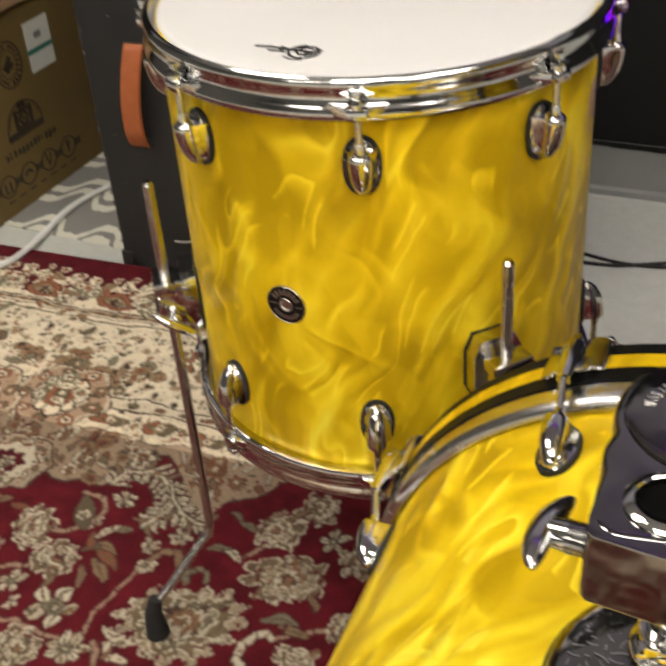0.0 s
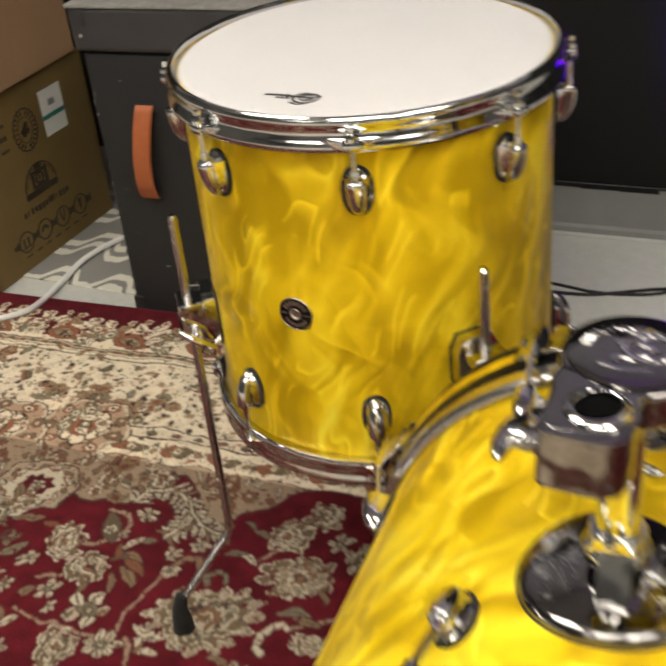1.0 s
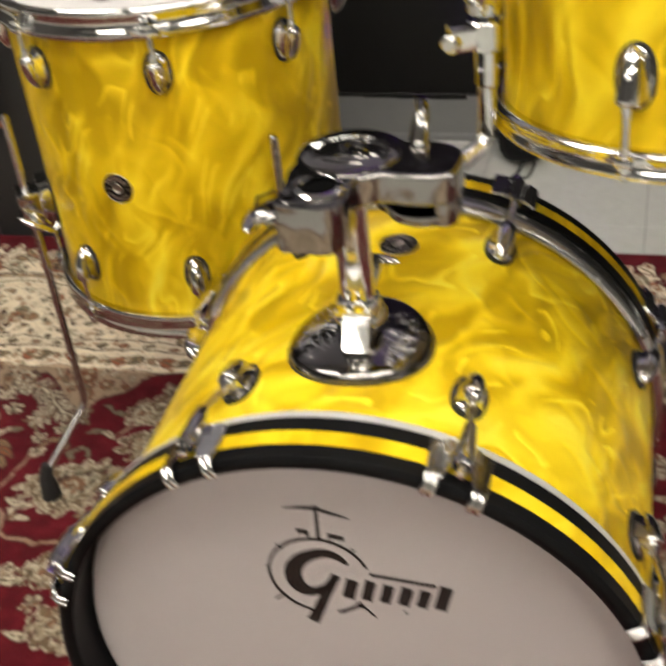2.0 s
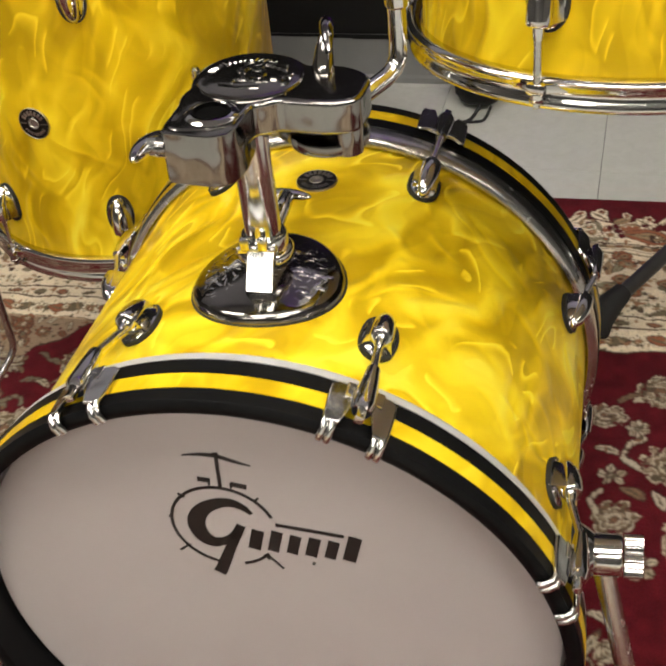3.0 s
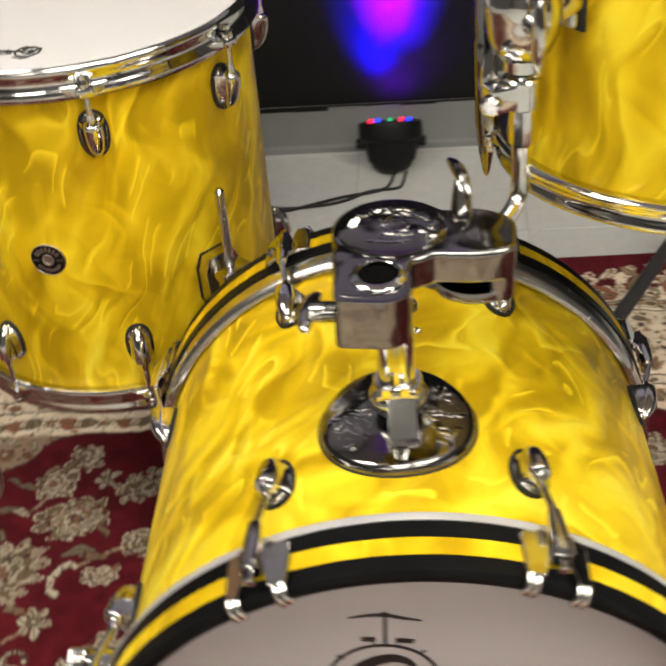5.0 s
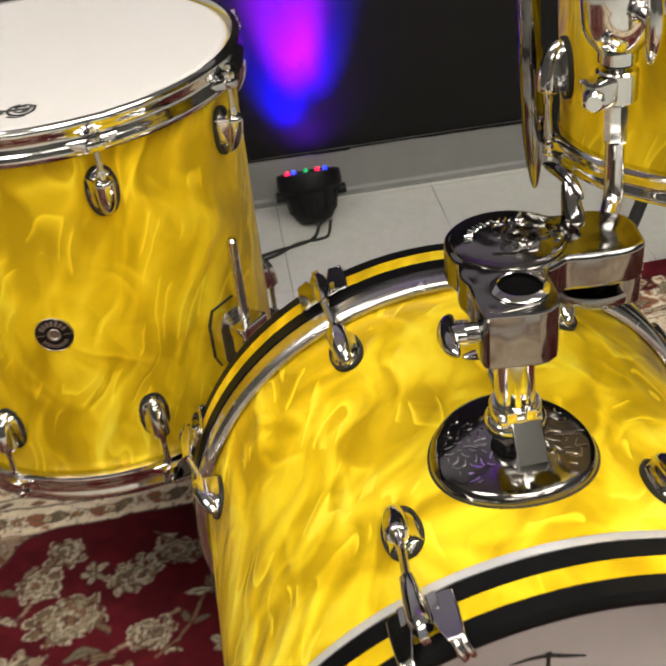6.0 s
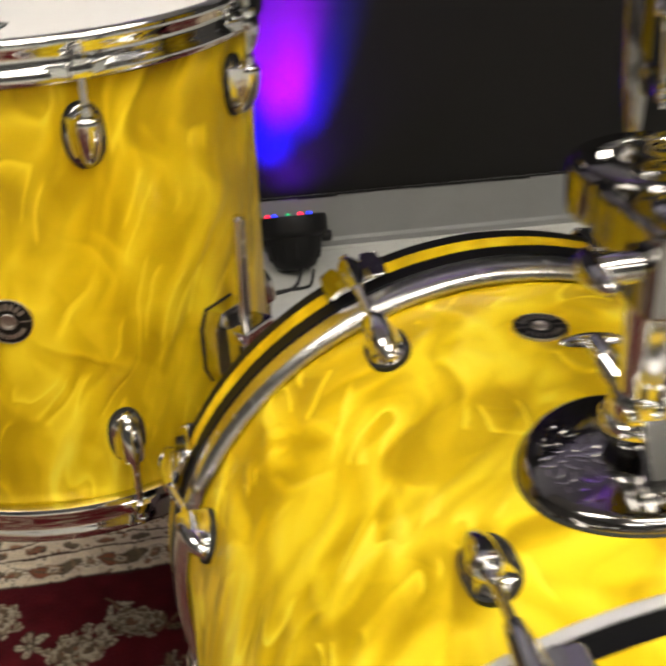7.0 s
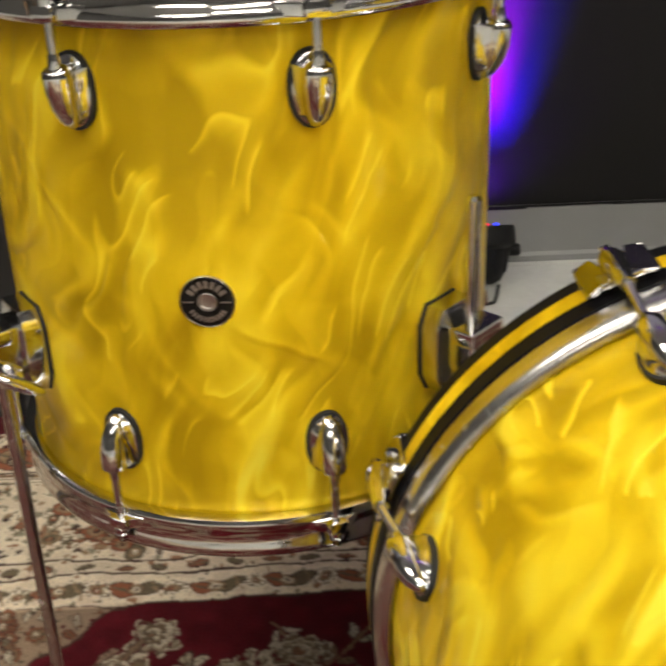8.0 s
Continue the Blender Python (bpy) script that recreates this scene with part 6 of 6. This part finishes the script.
for k in range(60):
    x, d = g.uniform(-0.90, -0.58), g.uniform(0.53, 0.80)
    if loom.dye[loom.window(x, d, 0.012)].sum(-1).mean() > 0.16:
        continue
    if k % 3 == 0:
        loom.daisy(x, d, g.uniform(0.012, 0.018), 5, k)
    else:
        loom.leaf(x, d, g.uniform(0.020, 0.036), g.uniform(0.003, 0.006), g.uniform(0, 6.28), [CREAM, TAN, SALMON, SAGE][k % 4], g.uniform(-0.6, 0.6))
for x, d, r, flat in ((-0.600, 0.815, 0.042, 0.9), (-0.480, 0.800, 0.038, 0.8), (-0.560, 0.900, 0.044, 0.9), (-0.430, 0.880, 0.038, 1.0), (-0.690, 0.860, 0.040, 0.9), (-0.350, 0.770, 0.034, 0.9)):
    loom.blossom(x, d, r, 9, flat, x * 31)
    loom.scroll(x + r * 0.9, d - r * 0.7, 0.022, x * 9, 1, 0.0045, CREAM)
    loom.leaf(x - r, d + r * 0.6, 0.044, 0.0070, x * 7, CREAM, 0.5)
# the corner: salmon cartouches over the cream, a cream sweep and a crimson arch
for cx, cd, rx in ((-0.872, 0.335, 0.078), (-1.010, 0.372, 0.085), (-1.15, 0.350, 0.085)):
    a = np.arctan2(D - cd, X - cx)
    q = np.hypot((X - cx), (D - cd) * 1.15) / (rx * (0.86 + 0.14 * np.abs(np.cos(a * 3))))
    loom.fill(q < 1.03, DARK)
    loom.fill(q < 1.0, 0.6 * CREAM + 0.4 * TAN)
    loom.fill((q < 0.93) & (q > 0.60), 0.30 * TAN + 0.45 * SALMON + 0.25 * CREAM)
    loom.fill((q < 0.62) & (q > 0.59), DARK)
    for j in range(9):
        b = j * 2 * math.pi / 9 + 0.2
        loom.rosette(cx + 0.78 * rx * math.cos(b), cd + 0.68 * rx * math.sin(b), 0.0115, b, 6, (SALMON, CREAM, DARK) if j % 2 else (OLIVE, SALMON, CREAM))
    loom.rosette(cx, cd, 0.040, 0.2, 8, (CREAM, SALMON, OLIVE))
    loom.spray(cx, cd, 0.045, 6)
# the cream ground swells inwards towards the corner, ending in fringes of curled leaves
swell_at = lambda x: 0.389 + 0.095 * np.exp(-((x + 0.575) / 0.062) ** 2) + 0.098 / (1 + np.exp((x + 0.690) / 0.012))
swell = swell_at(X) + 0.006 * np.sin(X * 95)
inner = (D > 0.389) & (D < swell) & (X > -1.3) & (X < -0.47)
loom.fill(inner, 0.30 * CREAM + 0.45 * TAN + 0.25 * SALMON)
loom.fill((D > 0.389) & (np.abs(D - swell) < 0.0022) & (X < -0.47), DARK)
for k in range(420):
    x, d = g.uniform(-1.3, -0.49), g.uniform(0.395, 0.56)
    if d > swell_at(x) - 0.008:
        continue
    if k % 3:
        loom.leaf(x, d, g.uniform(0.014, 0.030), g.uniform(0.002, 0.0045), g.uniform(0, 6.28), [SALMON, CREAM, TAN, SAGE, CREAM][k % 5], g.uniform(-0.6, 0.6))
    else:
        loom.rosette(x, d, g.uniform(0.008, 0.015), g.uniform(0, 6), int(g.integers(5, 8)), [(SALMON, TAN, CREAM), (TAN, SALMON, DARK), (CREAM, SALMON, OLIVE)][k % 9 // 3])
loom.fill((np.hypot((X + 0.668) / 1.15, D - 0.490) < 0.030), RED)
for plume, width in (([(-0.704, 0.477), (-0.697, 0.448), (-0.672, 0.441), (-0.641, 0.454), (-0.622, 0.479), (-0.617, 0.505), (-0.627, 0.528)], 0.010), ([(-0.630, 0.456), (-0.613, 0.479), (-0.597, 0.495), (-0.573, 0.502), (-0.551, 0.501)], 0.007)):
    loom.line(plume, width, SAGE, DARK)
    loom.line(plume, width * 0.45, CREAM)
    for (x0, d0), (x1, d1) in zip(plume, plume[1:]):
        a = math.atan2(d1 - d0, x1 - x0)
        for t in (0.2, 0.6, 1.0):
            for hand in (-1, 1):
                loom.leaf(x0 + t * (x1 - x0) - 0.012 * hand * math.sin(a), d0 + t * (d1 - d0) + 0.012 * hand * math.cos(a), 0.022, 0.0030, a + 1.0 * hand, CREAM if t < 0.9 else TAN, 0.4 * hand)
loom.daisy(-0.675, 0.496, 0.016, 5, 0.4)
loom.line([(-0.733, 0.500), (-0.700, 0.503), (-0.688, 0.520), (-0.694, 0.545), (-0.716, 0.560), (-0.735, 0.562)], 0.0050, PINK, DARK)
loom.leaf(-0.712, 0.530, 0.060, 0.014, 1.0, OLIVE)
loom.rosette(-0.712, 0.534, 0.010, 0.2, 5, (CREAM, SAGE, DARK))
# a pale round curl with a crimson eye
curl = np.hypot((X + 0.868) / 1.1, D - 0.481) + 0.003 * np.sin(8 * np.arctan2(D - 0.481, X + 0.868))
for q, ink in ((0.058, DARK), (0.0555, 0.5 * CREAM + 0.3 * TAN + 0.2 * SALMON), (0.041, SALMON), (0.038, CREAM), (0.024, DARK), (0.022, RED)):
    loom.fill(curl < q, ink)
for j in range(14):
    b = j * 2 * math.pi / 14
    loom.leaf(-0.868 + 0.048 * math.cos(b), 0.481 + 0.044 * math.sin(b), 0.018, 0.003, b + 0.9, (TAN, CREAM)[j % 2], 0.3)
loom.daisy(-0.868, 0.481, 0.014, 5)
for x, d in ((-0.98, 0.52), (-0.925, 0.535), (-0.88, 0.525), (-1.04, 0.545)):
    loom.spray(x, d, 0.030, 8)


# the weave is hand-drawn: outlines wander, and blossoms are flecked inside with olive, brown and red
shape = loom.dye.shape[:2]
rows, cols = np.indices(shape)
rows = np.clip(rows + (3.0 * (cloud(shape, 8, 1) - 0.5) + 7.0 * (cloud(shape, 26, 2) - 0.5)) * (D > 0.03), 0, shape[0] - 1).astype(int)
cols = np.clip(cols + 3.0 * (cloud(shape, 8, 3) - 0.5) + 7.0 * (cloud(shape, 26, 4) - 0.5), 0, shape[1] - 1).astype(int)
loom.dye = loom.dye[rows, cols]
pale, fleck, fleck2, in_field = loom.dye.sum(-1) > 0.5, cloud(shape, 4, 5), cloud(shape, 5, 6), D > 0.392
loom.dye[pale & (fleck > 0.88)] = OLIVE
loom.dye[pale & (fleck2 > 0.87)] = 0.5 * TAN + 0.5 * SALMON
loom.dye[pale & (fleck < 0.07)] = 0.6 * OLIVE + 0.4 * DARK
loom.dye[pale & in_field & (fleck2 < 0.09)] = RED
# the field's pale motifs are darkened, standing in for the drums' shade
loom.dye[in_field & (loom.dye.sum(-1) > 0.3)] *= 0.59
red = (loom.dye[..., 0] < 0.13) & (loom.dye[..., 1] < 0.02)
loom.dye[red] *= (0.75 + 0.5 * cloud(shape, 9, 7))[red][:, None]
soft = loom.dye.copy()
for dj, di in ((1, 0), (-1, 0), (0, 1), (0, -1)):
    soft += 0.45 * np.roll(loom.dye, (dj, di), (0, 1))
loom.dye = soft / 2.8


def weave(loom, outer_x, outer_d):
    """The rug as one sheet of knots, with plain margins outside the woven stretch and a rim down to the floor."""
    left, right, inner = np.arange(outer_x[0], loom.xs[0] - 0.004, 0.012), np.arange(loom.xs[-1] + 0.012, outer_x[1], 0.012), np.arange(loom.ds[-1] + 0.012, outer_d, 0.012)
    xs = np.concatenate([[outer_x[0] - 0.003], left, loom.xs, right, [outer_x[1] + 0.003]])
    ds = np.concatenate([[-0.003], loom.ds, inner, [outer_d + 0.003]])
    nx, nd = len(xs), len(ds)
    # the pattern goes on beyond the woven stretch as its mirror image, so that all four edges have the border
    over = lambda v, lo, hi: np.where(v < lo, 2 * lo - v, np.where(v > hi, 2 * hi - v, v))
    ix = np.clip(np.searchsorted(loom.xs, over(xs, loom.xs[0], loom.xs[-1])), 0, len(loom.xs) - 1)
    jd = np.clip(np.searchsorted(loom.ds, over(over(ds, 0.0, outer_d / 2), 0.0, 1.04)), 0, len(loom.ds) - 1)
    dye = loom.dye[np.ix_(jd, ix)]
    gx, gd = np.meshgrid(xs, ds)
    z = 0.004 + 0.0009 * np.sin(gx * 5.1 + gd * 3.0) + 0.0006 * np.sin(gx * 13 - gd * 9)
    z += 0.0005 * (dye.sum(-1) > 0.6)
    z[0], z[-1], z[:, 0], z[:, -1] = -0.004, -0.004, -0.004, -0.004
    co = np.stack([gx, -gd, z], -1).reshape(-1, 3).astype(np.float32)
    idx = np.arange(nx * nd).reshape(nd, nx)
    quads = np.stack([idx[:-1, :-1], idx[1:, :-1], idx[1:, 1:], idx[:-1, 1:]], -1).reshape(-1, 4)
    me = bpy.data.meshes.new("rug")
    me.vertices.add(len(co))
    me.vertices.foreach_set("co", co.ravel())
    me.loops.add(quads.size)
    me.loops.foreach_set("vertex_index", quads.ravel().astype(np.int32))
    me.polygons.add(len(quads))
    me.polygons.foreach_set("loop_start", np.arange(0, quads.size, 4, dtype=np.int32))
    me.polygons.foreach_set("use_smooth", np.ones(len(quads), dtype=bool))
    me.update(calc_edges=True)
    col = me.color_attributes.new("dye", "FLOAT_COLOR", "POINT")
    col.data.foreach_set("color", np.concatenate([dye.reshape(-1, 3), np.ones((nx * nd, 1))], 1).ravel().astype(np.float32))
    me.materials.append(RUG_WOOL)
    return me


rug = new("rug", weave(loom, (-1.85, 1.20), 2.10))
rug.matrix_basis = RUG_AT
tagged(rug, "crimson and cream floral patterned rug under the drums", "rug")

# ---- floor tiles, one by one ----
TILE_S = 0.3048
tile_mesh = mesh_of(block((TILE_S - 0.0012, TILE_S - 0.0012, 0.0035), (0, 0, 0), 0.0006, segments=1), "tile", TILE, 0)
to_wall = WALL_AT.inverted()
corner = to_wall @ Vector((0.236, 1.096, 0))
far_tiles = bmesh.new()
for i in range(-13, 13):
    for j in range(-21, 2):
        c = corner + Vector(((i + 0.5) * TILE_S, (j + 0.5) * TILE_S, 0))
        if c.y - TILE_S / 2 > -0.01 or c.y < -6.0 or abs(c.x) > 3.2:
            continue
        if -1.9 < c.x < 2.2 and c.y > -4.2:
            part("tile", tile_mesh, None, floor, "", Matrix.Translation((c.x, c.y, FLOOR_Z - 0.0018)))
        else:
            block((TILE_S - 0.0012, TILE_S - 0.0012, 0.0035), (c.x, c.y, FLOOR_Z - 0.0018), 0, far_tiles)
tagged(part("far_tiles", far_tiles, TILE, floor, "pale floor tiles further off", None, 0), kind="stuff")
